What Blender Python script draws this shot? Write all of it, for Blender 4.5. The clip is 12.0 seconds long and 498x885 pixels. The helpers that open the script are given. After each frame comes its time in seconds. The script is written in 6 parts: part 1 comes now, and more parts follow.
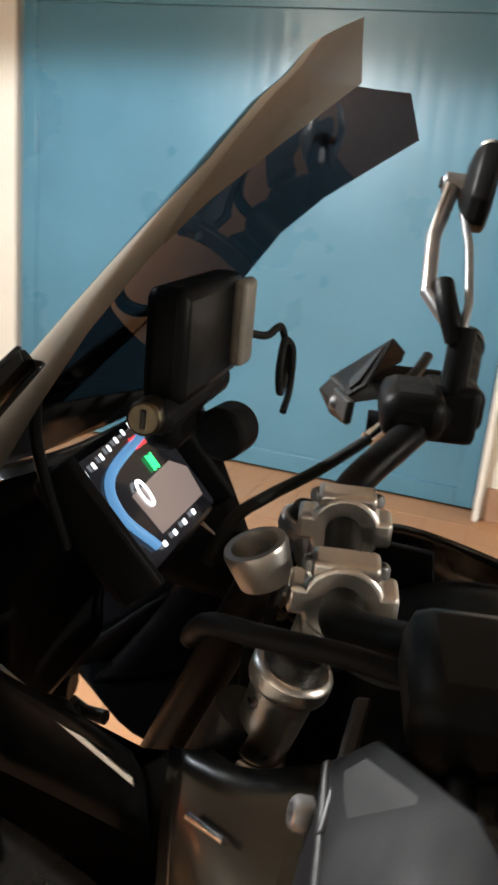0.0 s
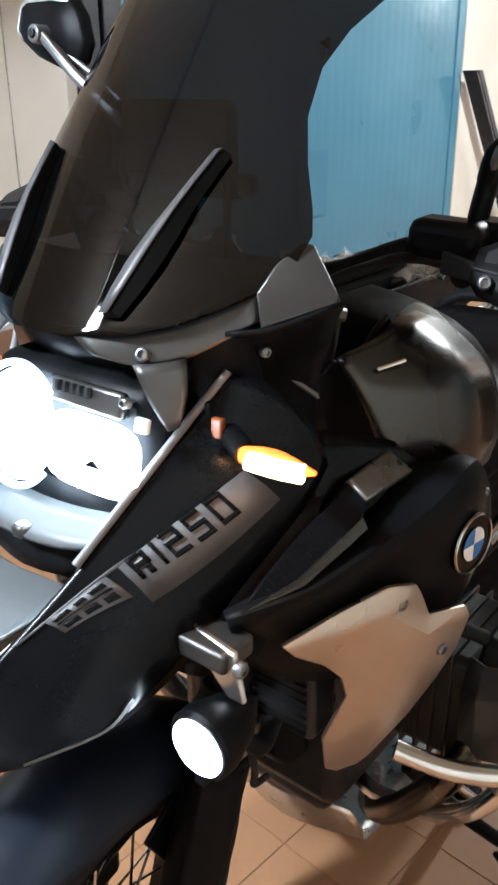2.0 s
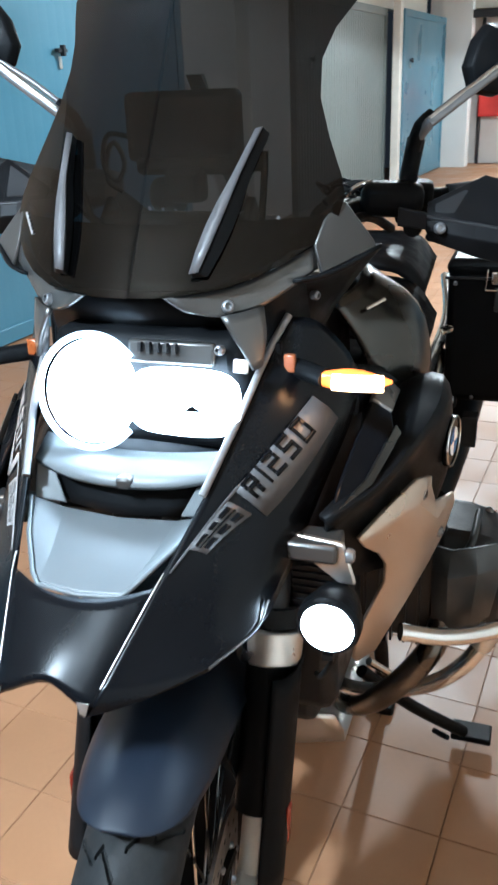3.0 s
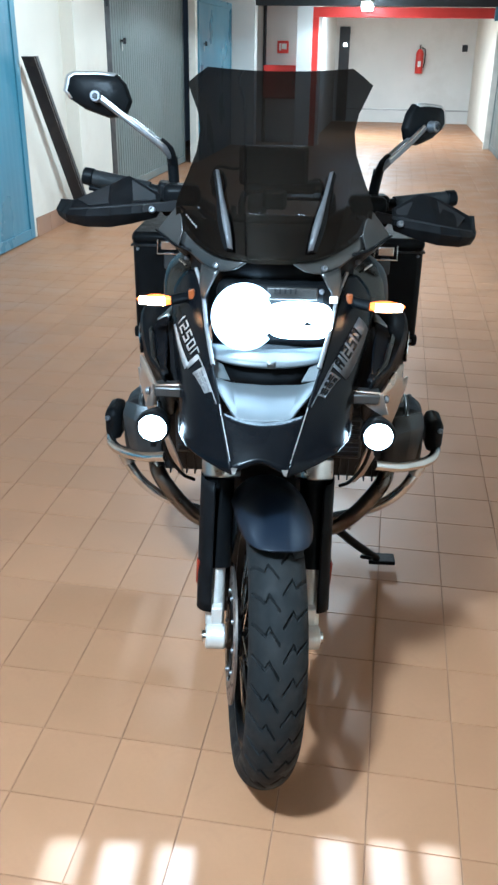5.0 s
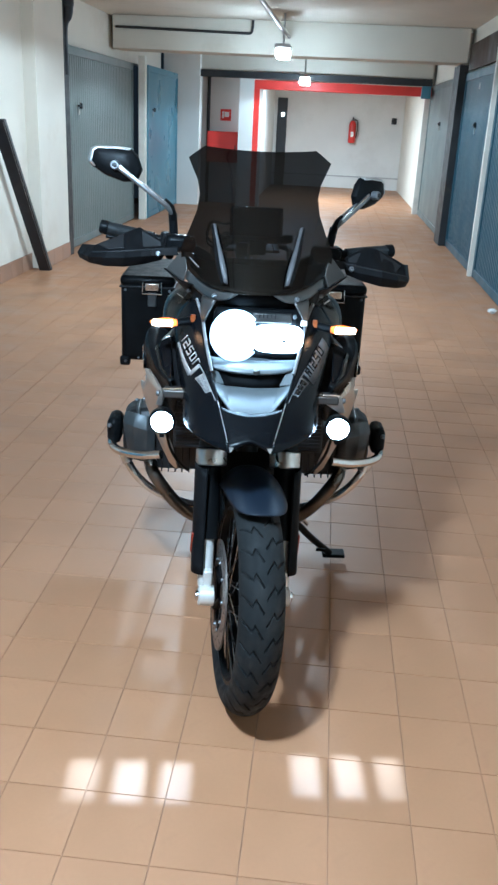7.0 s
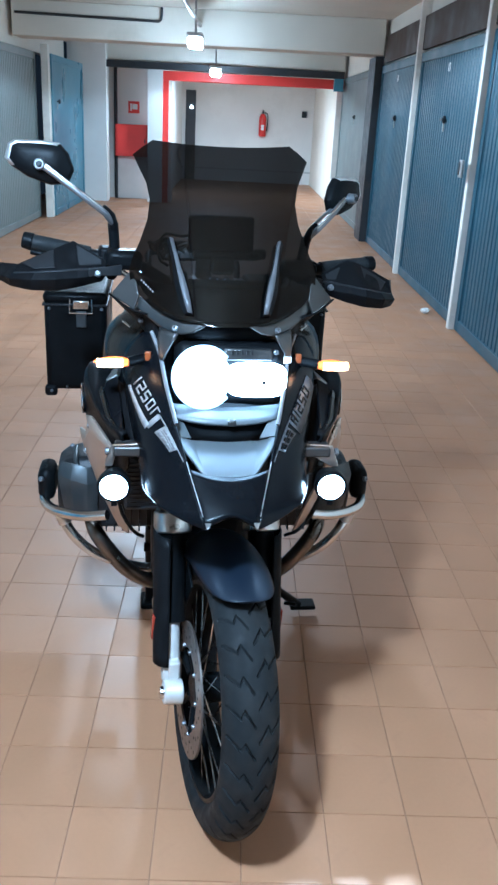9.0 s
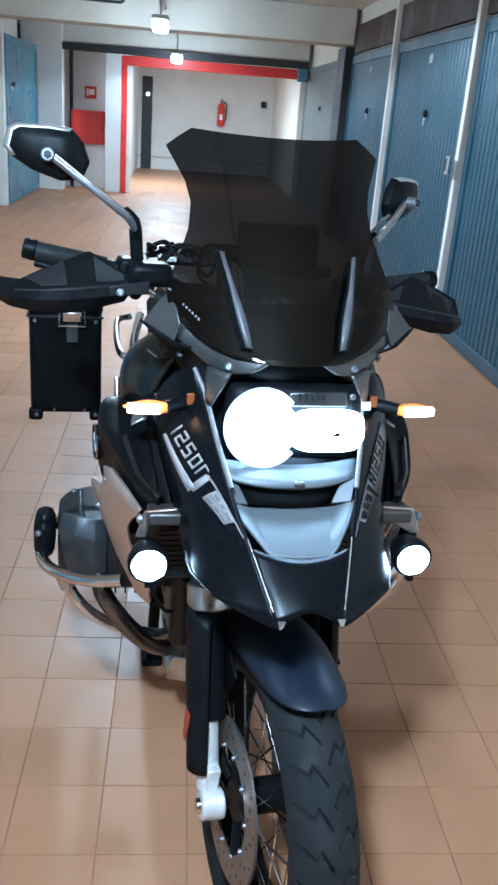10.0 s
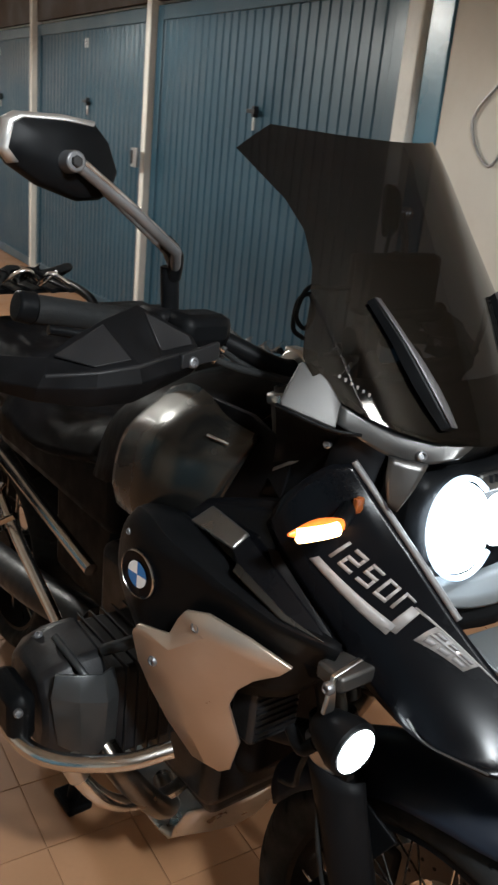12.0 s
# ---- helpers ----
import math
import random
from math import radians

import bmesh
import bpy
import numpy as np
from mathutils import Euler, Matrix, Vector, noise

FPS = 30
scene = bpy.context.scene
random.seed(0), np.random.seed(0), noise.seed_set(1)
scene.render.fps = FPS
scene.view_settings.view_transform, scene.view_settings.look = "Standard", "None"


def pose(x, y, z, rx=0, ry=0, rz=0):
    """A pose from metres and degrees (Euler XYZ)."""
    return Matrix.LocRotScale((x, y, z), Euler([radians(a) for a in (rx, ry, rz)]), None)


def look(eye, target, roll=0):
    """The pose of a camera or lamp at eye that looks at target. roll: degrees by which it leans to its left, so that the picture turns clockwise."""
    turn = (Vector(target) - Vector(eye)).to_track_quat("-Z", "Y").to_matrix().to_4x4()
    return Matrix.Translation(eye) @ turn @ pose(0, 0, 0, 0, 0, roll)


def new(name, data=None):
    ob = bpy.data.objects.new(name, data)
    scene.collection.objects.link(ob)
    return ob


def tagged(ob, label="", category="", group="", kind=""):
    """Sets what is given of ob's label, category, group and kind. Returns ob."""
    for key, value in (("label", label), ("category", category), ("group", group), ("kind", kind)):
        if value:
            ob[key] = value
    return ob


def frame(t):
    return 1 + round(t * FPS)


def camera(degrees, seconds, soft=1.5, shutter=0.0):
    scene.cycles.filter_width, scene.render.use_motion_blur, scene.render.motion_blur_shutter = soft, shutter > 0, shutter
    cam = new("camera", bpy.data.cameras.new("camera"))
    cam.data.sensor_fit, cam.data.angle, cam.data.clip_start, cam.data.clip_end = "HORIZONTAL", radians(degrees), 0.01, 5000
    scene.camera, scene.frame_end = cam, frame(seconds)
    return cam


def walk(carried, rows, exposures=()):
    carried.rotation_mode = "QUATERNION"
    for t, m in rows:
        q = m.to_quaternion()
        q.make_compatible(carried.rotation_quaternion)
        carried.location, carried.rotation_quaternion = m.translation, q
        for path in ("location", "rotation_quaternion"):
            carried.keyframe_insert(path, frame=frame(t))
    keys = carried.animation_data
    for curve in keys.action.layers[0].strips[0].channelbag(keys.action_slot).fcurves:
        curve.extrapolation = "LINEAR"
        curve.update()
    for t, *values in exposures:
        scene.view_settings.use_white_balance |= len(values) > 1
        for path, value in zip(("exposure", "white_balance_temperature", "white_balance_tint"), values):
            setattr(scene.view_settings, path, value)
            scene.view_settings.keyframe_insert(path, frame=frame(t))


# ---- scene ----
cam = camera(33.2, 12.0, soft=2.6, shutter=0.2)
PATH = [
    (0, (0.564, 0.353, 1.426), (-1.293, -0.071, 0.815), 5.3),
    (0.1, (0.577, 0.309, 1.408), (-1.321, 0.07, 0.823), 6.3),
    (0.2, (0.593, 0.265, 1.399), (-1.32, 0.19, 0.82), 7.0),
    (0.4, (0.657, 0.178, 1.403), (-1.214, 0.281, 0.703), 3.7),
    (0.5, (0.675, 0.137, 1.398), (-1.179, 0.346, 0.677), 3.5),
    (0.7, (0.691, 0.05, 1.387), (-1.126, 0.475, 0.668), 5.9),
    (1, (0.662, -0.059, 1.365), (-1.069, 0.618, 0.626), 2.0),
    (1.2, (0.642, -0.126, 1.365), (-1.007, 0.716, 0.608), -0.1),
    (1.5, (0.625, -0.252, 1.357), (-0.857, 0.889, 0.649), 2.6),
    (1.8, (0.641, -0.407, 1.36), (-0.627, 0.945, 0.61), -0.2),
    (2, (0.623, -0.496, 1.365), (-0.524, 0.942, 0.581), -0.5),
    (2.5, (0.509, -0.633, 1.362), (-0.421, 0.955, 0.58), -2.8),
    (2.8, (0.432, -0.722, 1.355), (-0.275, 0.975, 0.582), -2.2),
    (3, (0.404, -0.790, 1.354), (-0.213, 0.945, 0.571), -2.5),
    (3.3, (0.371, -0.937, 1.372), (-0.117, 0.754, 0.421), -3.3),
    (3.5, (0.316, -1.012, 1.378), (-0.06, 0.711, 0.435), -0.8),
    (5.3, (0.056, -1.749, 1.562), (-0.042, 0.065, 0.725), 0.9),
    (5.5, (0.056, -1.832, 1.577), (-0.039, -0.012, 0.753), 1.2),
    (6, (0.041, -1.953, 1.585), (-0.041, -0.112, 0.809), 1.1),
    (6.5, (-0.03, -2.046, 1.584), (-0.045, -0.194, 0.829), 2.5),
    (7, (-0.042, -2.116, 1.577), (-0.004, -0.253, 0.85), 2.8),
    (7.2, (-0.034, -2.108, 1.581), (0.033, -0.25, 0.845), 2.9),
    (8.8, (-0.123, -1.718, 1.562), (0.086, 0.135, 0.838), 2.8),
    (9, (-0.16, -1.668, 1.559), (0.081, 0.178, 0.829), 3.0),
    (9.5, (-0.225, -1.468, 1.532), (0.065, 0.362, 0.78), 4.1),
    (10, (-0.316, -1.278, 1.537), (0.045, 0.543, 0.795), 4.5),
    (10.5, (-0.499, -1.124, 1.545), (0.095, 0.639, 0.812), 3.6),
    (11, (-0.612, -0.931, 1.509), (0.137, 0.771, 0.774), 5.5),
    (11.5, (-0.681, -0.733, 1.493), (0.215, 0.9, 0.766), 5.0),
    (12, (-0.843, -0.594, 1.483), (0.328, 0.873, 0.792), 5.8),
]
walk(cam, [(t, look(eye, target, roll)) for t, eye, target, roll in PATH],
     ((0, 1.15, 6600, 10), (0.6, 1.12, 6400, 10), (1.3, 1.05, 6200, 10), (2.0, 1.05, 5650, 7), (2.6, 1.2, 5250, 3), (3.5, 1.3, 5100, 0), (5.5, 0.9, 4650, -4), (7, 0.83, 4600, -4), (9, 0.9, 4300, -2), (10, 0.78, 4500, -1), (10.6, 0.48, 5000, 1), (11.2, 0.2, 5500, 4), (12, 0.12, 6150, 8)))

# ---- world and lamps ----
world = bpy.data.worlds.new("world")
scene.world = world
world.use_nodes = True
world.node_tree.nodes["Background"].inputs[0].default_value = (0.55, 0.6, 0.7, 1)
world.node_tree.nodes["Background"].inputs[1].default_value = 0.01

GANGLE = -5.6
GM = pose(0, 0, 0, 0, 0, GANGLE)          # the garage's own axes: u across, v along the corridor


def area_lamp(name, m, sx, sy, watts, colour):
    d = bpy.data.lights.new(name, "AREA")
    d.shape, d.size, d.size_y, d.energy, d.color = "RECTANGLE", sx, sy, watts, colour
    ob = new(name, d)
    ob.matrix_world = m
    return ob


def spot_lamp(name, eye, target, watts, colour, size, blend=0.5, radius=0.01):
    d = bpy.data.lights.new(name, "SPOT")
    d.energy, d.color, d.spot_size, d.spot_blend, d.shadow_soft_size = watts, colour, radians(size), blend, radius
    ob = new(name, d)
    ob.matrix_world = look(eye, target)
    return ob


WARM = (0.95, 0.985, 1.0)
for lu, lv, lz, watts in ((-0.48, -1.35, 2.42, 195), (-0.50, 4.9, 2.62, 165), (-0.52, 9.1, 2.28, 75), (-0.38, 13.2, 2.14, 45)):
    eye = GM @ Vector((lu, lv, lz - 0.10))
    spot_lamp("bulkhead_light", eye, eye + Vector((0, 0.001, -1)), watts, WARM if lv < 0 else (1.0, 0.95, 0.86), 168, 0.12, 0.075)
# unseen area light added to brighten the end room; no fixture is built
area_lamp("end_room_fill", GM @ pose(-0.5, 15.8, 2.3), 0.12, 1.1, 95, (1.0, 0.95, 0.86))


# ---- materials ----
def nodes_of(name):
    m = bpy.data.materials.new(name)
    m.use_nodes = True
    return m, m.node_tree.nodes, m.node_tree.links, m.node_tree.nodes["Principled BSDF"]


def mat(name, colour, rough=0.5, metal=0.0, vary=0.15, scale=14.0, bump=0.0, fine=160.0, coat=0.0, per=0.0, dirt=None, dirt_at=0.62, spec=0.5):
    """A surface with colour drift at two scales, uneven gloss and fine relief; per: drift from piece to piece."""
    m, n, l, b = nodes_of(name)
    tc = n.new("ShaderNodeTexCoord")
    big, small = n.new("ShaderNodeTexNoise"), n.new("ShaderNodeTexNoise")
    big.inputs["Scale"].default_value, small.inputs["Scale"].default_value = scale, fine
    big.inputs["Detail"].default_value, small.inputs["Detail"].default_value = 5, 3
    for t in (big, small):
        l.new(tc.outputs["Object"], t.inputs["Vector"])
    ramp = n.new("ShaderNodeMapRange")
    ramp.inputs["From Min"].default_value, ramp.inputs["From Max"].default_value = 0.3, 0.7
    ramp.inputs["To Min"].default_value, ramp.inputs["To Max"].default_value = 1 - vary, 1 + vary
    l.new(big.outputs["Fac"], ramp.inputs["Value"])
    r2 = n.new("ShaderNodeMapRange")
    r2.inputs["To Min"].default_value, r2.inputs["To Max"].default_value = 1 - vary * 0.5, 1 + vary * 0.5
    l.new(small.outputs["Fac"], r2.inputs["Value"])
    mul = n.new("ShaderNodeMath")
    mul.operation = "MULTIPLY"
    l.new(ramp.outputs["Result"], mul.inputs[0])
    l.new(r2.outputs["Result"], mul.inputs[1])
    last = mul.outputs["Value"]
    if per:
        info, r3, mul2 = n.new("ShaderNodeObjectInfo"), n.new("ShaderNodeMapRange"), n.new("ShaderNodeMath")
        geo, add, fr = n.new("ShaderNodeNewGeometry"), n.new("ShaderNodeMath"), n.new("ShaderNodeMath")
        fr.operation, mul2.operation = "FRACT", "MULTIPLY"
        l.new(info.outputs["Random"], add.inputs[0])
        l.new(geo.outputs["Random Per Island"], add.inputs[1])
        l.new(add.outputs["Value"], fr.inputs[0])
        r3.inputs["To Min"].default_value, r3.inputs["To Max"].default_value = 1 - per, 1 + per
        l.new(fr.outputs["Value"], r3.inputs["Value"])
        l.new(r3.outputs["Result"], mul2.inputs[0])
        l.new(last, mul2.inputs[1])
        last = mul2.outputs["Value"]
    mix = n.new("ShaderNodeVectorMath")
    mix.operation = "SCALE"
    mix.inputs[0].default_value = colour
    l.new(last, mix.inputs["Scale"])
    out = mix.outputs["Vector"]
    if dirt:
        dn, dr, mx = n.new("ShaderNodeTexNoise"), n.new("ShaderNodeMapRange"), n.new("ShaderNodeMix")
        dn.inputs["Scale"].default_value, dn.inputs["Detail"].default_value = scale * 0.35, 9
        dn.inputs["Roughness"].default_value = 0.68
        l.new(tc.outputs["Object"], dn.inputs["Vector"])
        dr.inputs["From Min"].default_value, dr.inputs["From Max"].default_value = dirt_at - 0.1, dirt_at + 0.12
        l.new(dn.outputs["Fac"], dr.inputs["Value"])
        mx.data_type = "RGBA"
        l.new(dr.outputs["Result"], mx.inputs["Factor"])
        l.new(out, mx.inputs["A"])
        mx.inputs["B"].default_value = (*dirt, 1)
        out = mx.outputs["Result"]
    l.new(out, b.inputs["Base Color"])
    rr = n.new("ShaderNodeMapRange")
    rr.inputs["From Min"].default_value, rr.inputs["From Max"].default_value = 0.3, 0.7
    rr.inputs["To Min"].default_value, rr.inputs["To Max"].default_value = max(rough * 0.75, 0.02), min(rough * 1.3, 1)
    l.new(big.outputs["Fac"], rr.inputs["Value"])
    l.new(rr.outputs["Result"], b.inputs["Roughness"])
    b.inputs["Metallic"].default_value = metal
    b.inputs["Coat Weight"].default_value = coat
    b.inputs["Specular IOR Level"].default_value = spec
    b.inputs["Coat Roughness"].default_value = 0.06
    if bump:
        bp = n.new("ShaderNodeBump")
        bp.inputs["Strength"].default_value, bp.inputs["Distance"].default_value = bump, 0.002
        l.new(small.outputs["Fac"], bp.inputs["Height"])
        l.new(bp.outputs["Normal"], b.inputs["Normal"])
    return m


def glow(name, colour, strength):
    m, n, l, b = nodes_of(name)
    b.inputs["Base Color"].default_value = (*colour, 1)
    b.inputs["Emission Color"].default_value = (*colour, 1)
    b.inputs["Emission Strength"].default_value = strength
    b.inputs["Roughness"].default_value = 0.15
    return m


def tinted(name, colour, rough=0.02, haze=0.0):
    """A thin tinted pane: a see-through share and a mirror-like gloss."""
    m, n, l, b = nodes_of(name)
    tr, gl, mx, fr = n.new("ShaderNodeBsdfTransparent"), n.new("ShaderNodeBsdfGlossy"), n.new("ShaderNodeMixShader"), n.new("ShaderNodeLayerWeight")
    tr.inputs["Color"].default_value = (*colour, 1)
    gl.inputs["Roughness"].default_value = rough
    fr.inputs["Blend"].default_value = 0.5
    pw, mr = n.new("ShaderNodeMath"), n.new("ShaderNodeMath")
    pw.operation, mr.operation = "POWER", "MULTIPLY_ADD"       # gloss grows towards grazing
    pw.inputs[1].default_value, mr.inputs[1].default_value, mr.inputs[2].default_value = 4.6, 0.95, 0.042
    l.new(fr.outputs["Facing"], pw.inputs[0])
    l.new(pw.outputs[0], mr.inputs[0])
    l.new(mr.outputs[0], mx.inputs["Fac"])
    if haze:                                   # a thin film of dust
        df, ad = n.new("ShaderNodeBsdfDiffuse"), n.new("ShaderNodeAddShader")
        df.inputs["Color"].default_value = (haze, haze * 0.95, haze * 0.9, 1)
        l.new(tr.outputs["BSDF"], ad.inputs[0])
        l.new(df.outputs["BSDF"], ad.inputs[1])
        l.new(ad.outputs["Shader"], mx.inputs[1])
    else:
        l.new(tr.outputs["BSDF"], mx.inputs[1])
    l.new(gl.outputs["BSDF"], mx.inputs[2])
    l.new(mx.outputs["Shader"], n["Material Output"].inputs["Surface"])
    return m


M_TILE = mat("terracotta_tile", (0.365, 0.190, 0.095), 0.47, vary=0.07, scale=3.0, bump=0.05, fine=90, per=0.03, dirt=(0.285, 0.148, 0.078), dirt_at=0.66)
M_GROUT = mat("tile_joint", (0.255, 0.138, 0.075), 0.9, vary=0.3, scale=4, bump=0.3)
M_WALL = mat("cream_wall_paint", (0.71, 0.67, 0.59), 0.85, vary=0.05, scale=1.6, bump=0.25, fine=220, dirt=(0.58, 0.51, 0.41), dirt_at=0.66)
M_WHITEWALL = mat("white_wall_paint", (0.72, 0.72, 0.70), 0.85, vary=0.05, scale=1.2, bump=0.2, dirt=(0.58, 0.57, 0.54))
M_SKIRT = mat("terracotta_skirting", (0.33, 0.195, 0.125), 0.4, vary=0.12, scale=5, per=0.08)
# one door blue: east copy darkened, west copy lightened for the light they get
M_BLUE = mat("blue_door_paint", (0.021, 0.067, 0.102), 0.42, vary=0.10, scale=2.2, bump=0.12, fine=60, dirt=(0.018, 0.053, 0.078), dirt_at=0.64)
M_BLUELIT = mat("lit_blue_door_paint", (0.074, 0.200, 0.285), 0.30, vary=0.10, scale=1.5, bump=0.10, fine=60, dirt=(0.062, 0.168, 0.24), dirt_at=0.66)
M_BLUEPATCH = mat("darker_patch_blue", (0.058, 0.178, 0.268), 0.38, vary=0.12, scale=1.5, bump=0.10, fine=60)
M_GREYDOOR = mat("grey_blue_door_paint", (0.15, 0.175, 0.17), 0.45, vary=0.1, scale=2, bump=0.1)
M_WHITEPOST = mat("white_door_post_paint", (0.74, 0.72, 0.66), 0.5, vary=0.08, scale=6, dirt=(0.5, 0.46, 0.4), dirt_at=0.68)
M_DARKSTEEL = mat("dark_steel_post", (0.022, 0.024, 0.028), 0.5, metal=0.2, vary=0.3, scale=9, dirt=(0.08, 0.06, 0.045), dirt_at=0.68)
M_BROWN = mat("dark_brown_board", (0.05, 0.032, 0.022), 0.7, vary=0.25, scale=3)
M_RED = mat("red_paint", (0.62, 0.035, 0.025), 0.45, vary=0.08, scale=4)
M_CONC = mat("painted_ceiling", (0.62, 0.59, 0.52), 0.9, vary=0.07, scale=1.2, bump=0.2, dirt=(0.44, 0.40, 0.33), dirt_at=0.66)
M_ZINC = mat("dull_zinc", (0.42, 0.42, 0.42), 0.45, metal=0.9, vary=0.15, scale=20)
M_WHITE = mat("white_enamel", (0.8, 0.8, 0.78), 0.35, vary=0.04)
M_GLASS = glow("lit_bulkhead_glass", (1.0, 0.95, 0.86), 55.0)
M_GLINT = glow("glowing_lamp_reflection", (1.0, 0.88, 0.70), 14.0)

M_BLACK = mat("gloss_black_paint", (0.003, 0.0033, 0.0042), 0.24, vary=0.2, scale=5, coat=0.0, fine=500, spec=0.12)
M_SATIN = mat("satin_black_plastic", (0.0042, 0.0045, 0.005), 0.38, vary=0.2, scale=20, bump=0.15, fine=900, spec=0.07)
M_MATTE = mat("matte_black_plastic", (0.0055, 0.0055, 0.006), 0.5, vary=0.25, scale=25, bump=0.10, fine=900, spec=0.07)
M_RUBBER = mat("tyre_rubber", (0.008, 0.0087, 0.009), 0.78, vary=0.2, scale=30, bump=0.3, fine=500, spec=0.25, dirt=(0.018, 0.0175, 0.0165), dirt_at=0.6)
M_FENDER = mat("dark_blue_black_fender", (0.007, 0.010, 0.017), 0.42, vary=0.1, scale=8, bump=0.05, fine=900, spec=0.22)
M_GREY = mat("grey_metallic_paint", (0.056, 0.055, 0.051), 0.24, metal=0.9, vary=0.08, scale=9, coat=0.05, fine=900)
M_NOSE = mat("satin_grey_plastic", (0.085, 0.083, 0.080), 0.38, metal=0.8, vary=0.06, scale=12, bump=0.05, fine=800)
M_RECESS = mat("light_grey_recess_plastic", (0.088, 0.096, 0.100), 0.42, vary=0.05, scale=12, bump=0.05, fine=800)
M_STALK = mat("satin_silver_stalk", (0.21, 0.215, 0.225), 0.38, metal=0.75, vary=0.08, scale=20)
M_WEDGE = mat("brushed_grey_wedge", (0.24, 0.237, 0.228), 0.30, metal=0.9, vary=0.08, scale=30, bump=0.05, fine=700)
M_INSERT = mat("dark_grey_insert", (0.014, 0.014, 0.0148), 0.45, vary=0.1, scale=20, spec=0.2)
M_BRONZE = mat("brushed_bronze_aluminium", (0.54, 0.44, 0.355), 0.36, metal=0.8, vary=0.06, scale=14, bump=0.06, fine=600)
M_ALU = mat("cast_aluminium", (0.58, 0.56, 0.53), 0.33, metal=1.0, vary=0.1, scale=30, bump=0.1, fine=500)
M_STEEL = mat("polished_steel_tube", (0.66, 0.65, 0.63), 0.2, metal=1.0, vary=0.08, scale=25)
M_ENGINE = mat("grey_engine_paint", (0.060, 0.064, 0.066), 0.38, metal=0.6, vary=0.12, scale=25, bump=0.1, fine=500)
M_DARKENG = mat("black_engine_casting", (0.010, 0.010, 0.011), 0.45, metal=0.25, vary=0.2, scale=30, bump=0.2)
M_WHITEFORK = mat("light_grey_fork_casting", (0.62, 0.60, 0.56), 0.4, metal=0.35, vary=0.08, scale=30, dirt=(0.4, 0.37, 0.33), dirt_at=0.66)
M_REFLECT = mat("red_reflector_plastic", (0.22, 0.028, 0.014), 0.2, vary=0.05)
M_AMBERSHEEN = mat("amber_reflection_colour", (0.20, 0.052, 0.012), 0.3, vary=0.05)
M_SPOKE = mat("dark_steel_spoke", (0.13, 0.13, 0.13), 0.25, metal=1.0, vary=0.2)
M_DISC = mat("dull_brake_steel", (0.22, 0.19, 0.17), 0.42, metal=0.9, vary=0.1, scale=30)
M_PLATE = mat("worn_grey_plate", (0.21, 0.195, 0.17), 0.5, vary=0.15, scale=40, dirt=(0.1, 0.09, 0.08), dirt_at=0.6)
M_BRASS = mat("brass_lock", (0.10, 0.085, 0.058), 0.35, metal=1.0, vary=0.15)
M_CHAIN = mat("bronzed_exhaust_pipe", (0.15, 0.13, 0.11), 0.3, metal=1.0, vary=0.3, scale=12)
M_TANK = mat("dull_black_tank_cover", (0.0045, 0.0046, 0.005), 0.5, vary=0.2, scale=20, bump=0.12, fine=900, spec=0.03)
M_SEAT = mat("black_seat_cover", (0.008, 0.008, 0.009), 0.6, vary=0.2, scale=30, bump=0.15, fine=600, spec=0.10)
M_DECAL = mat("light_grey_decal", (0.21, 0.20, 0.195), 0.45, vary=0.1, scale=60, dirt=(0.25, 0.24, 0.23), dirt_at=0.6)
M_DECALDIM = mat("dim_grey_decal", (0.13, 0.125, 0.125), 0.4, vary=0.1, scale=40)
M_BAND = mat("dull_grey_band", (0.062, 0.060, 0.062), 0.42, vary=0.15, scale=40)
M_BLUEENAMEL = mat("blue_enamel", (0.03, 0.16, 0.42), 0.2, vary=0.03)
M_SCREEN = tinted("smoked_screen", (0.030, 0.033, 0.038), 0.03, haze=0.0006)
M_FILM = tinted("clear_crumpled_film", (0.80, 0.80, 0.80), 0.12, haze=0.10)
M_TRIM = mat("pale_silver_trim", (0.62, 0.62, 0.61), 0.38, metal=0.85, vary=0.04)
M_MIRROR = mat("mirror_glass", (0.85, 0.85, 0.85), 0.02, metal=1.0, vary=0.0)
M_LED = glow("lit_headlight", (0.86, 0.94, 1.0), 22.0)
M_LEDSOFT = glow("lit_light_guide", (0.70, 0.85, 1.0), 1.6)
M_FOG = glow("lit_fog_lamp", (0.9, 0.96, 1.0), 40.0)
M_AMBER = glow("lit_amber_lens", (1.0, 0.20, 0.03), 0.5)
M_AMBERCORE = glow("lit_amber_core", (1.0, 0.48, 0.20), 24.0)
M_TFT = glow("dark_display", (0.02, 0.02, 0.025), 0.15)
M_TFTGREY = glow("display_grey", (0.20, 0.16, 0.15), 0.45)
M_TFTBLUE = glow("display_blue", (0.08, 0.21, 0.40), 0.6)
M_TFTWHITE = glow("display_white", (0.85, 0.92, 1.0), 1.0)
M_TFTGREEN = glow("display_green", (0.03, 0.8, 0.22), 1.0)
M_TFTRED = glow("display_red", (0.85, 0.04, 0.05), 0.8)


# ---- mesh helpers ----
def finish(ob, bm, material, sharp=34):
    bmesh.ops.recalc_face_normals(bm, faces=bm.faces)
    me = ob.data
    bm.to_mesh(me)
    bm.free()
    for m in material if isinstance(material, (list, tuple)) else [material]:
        me.materials.append(m)
    me.polygons.foreach_set("use_smooth", [True] * len(me.polygons))
    me.set_sharp_from_angle(angle=radians(sharp))
    me.update()


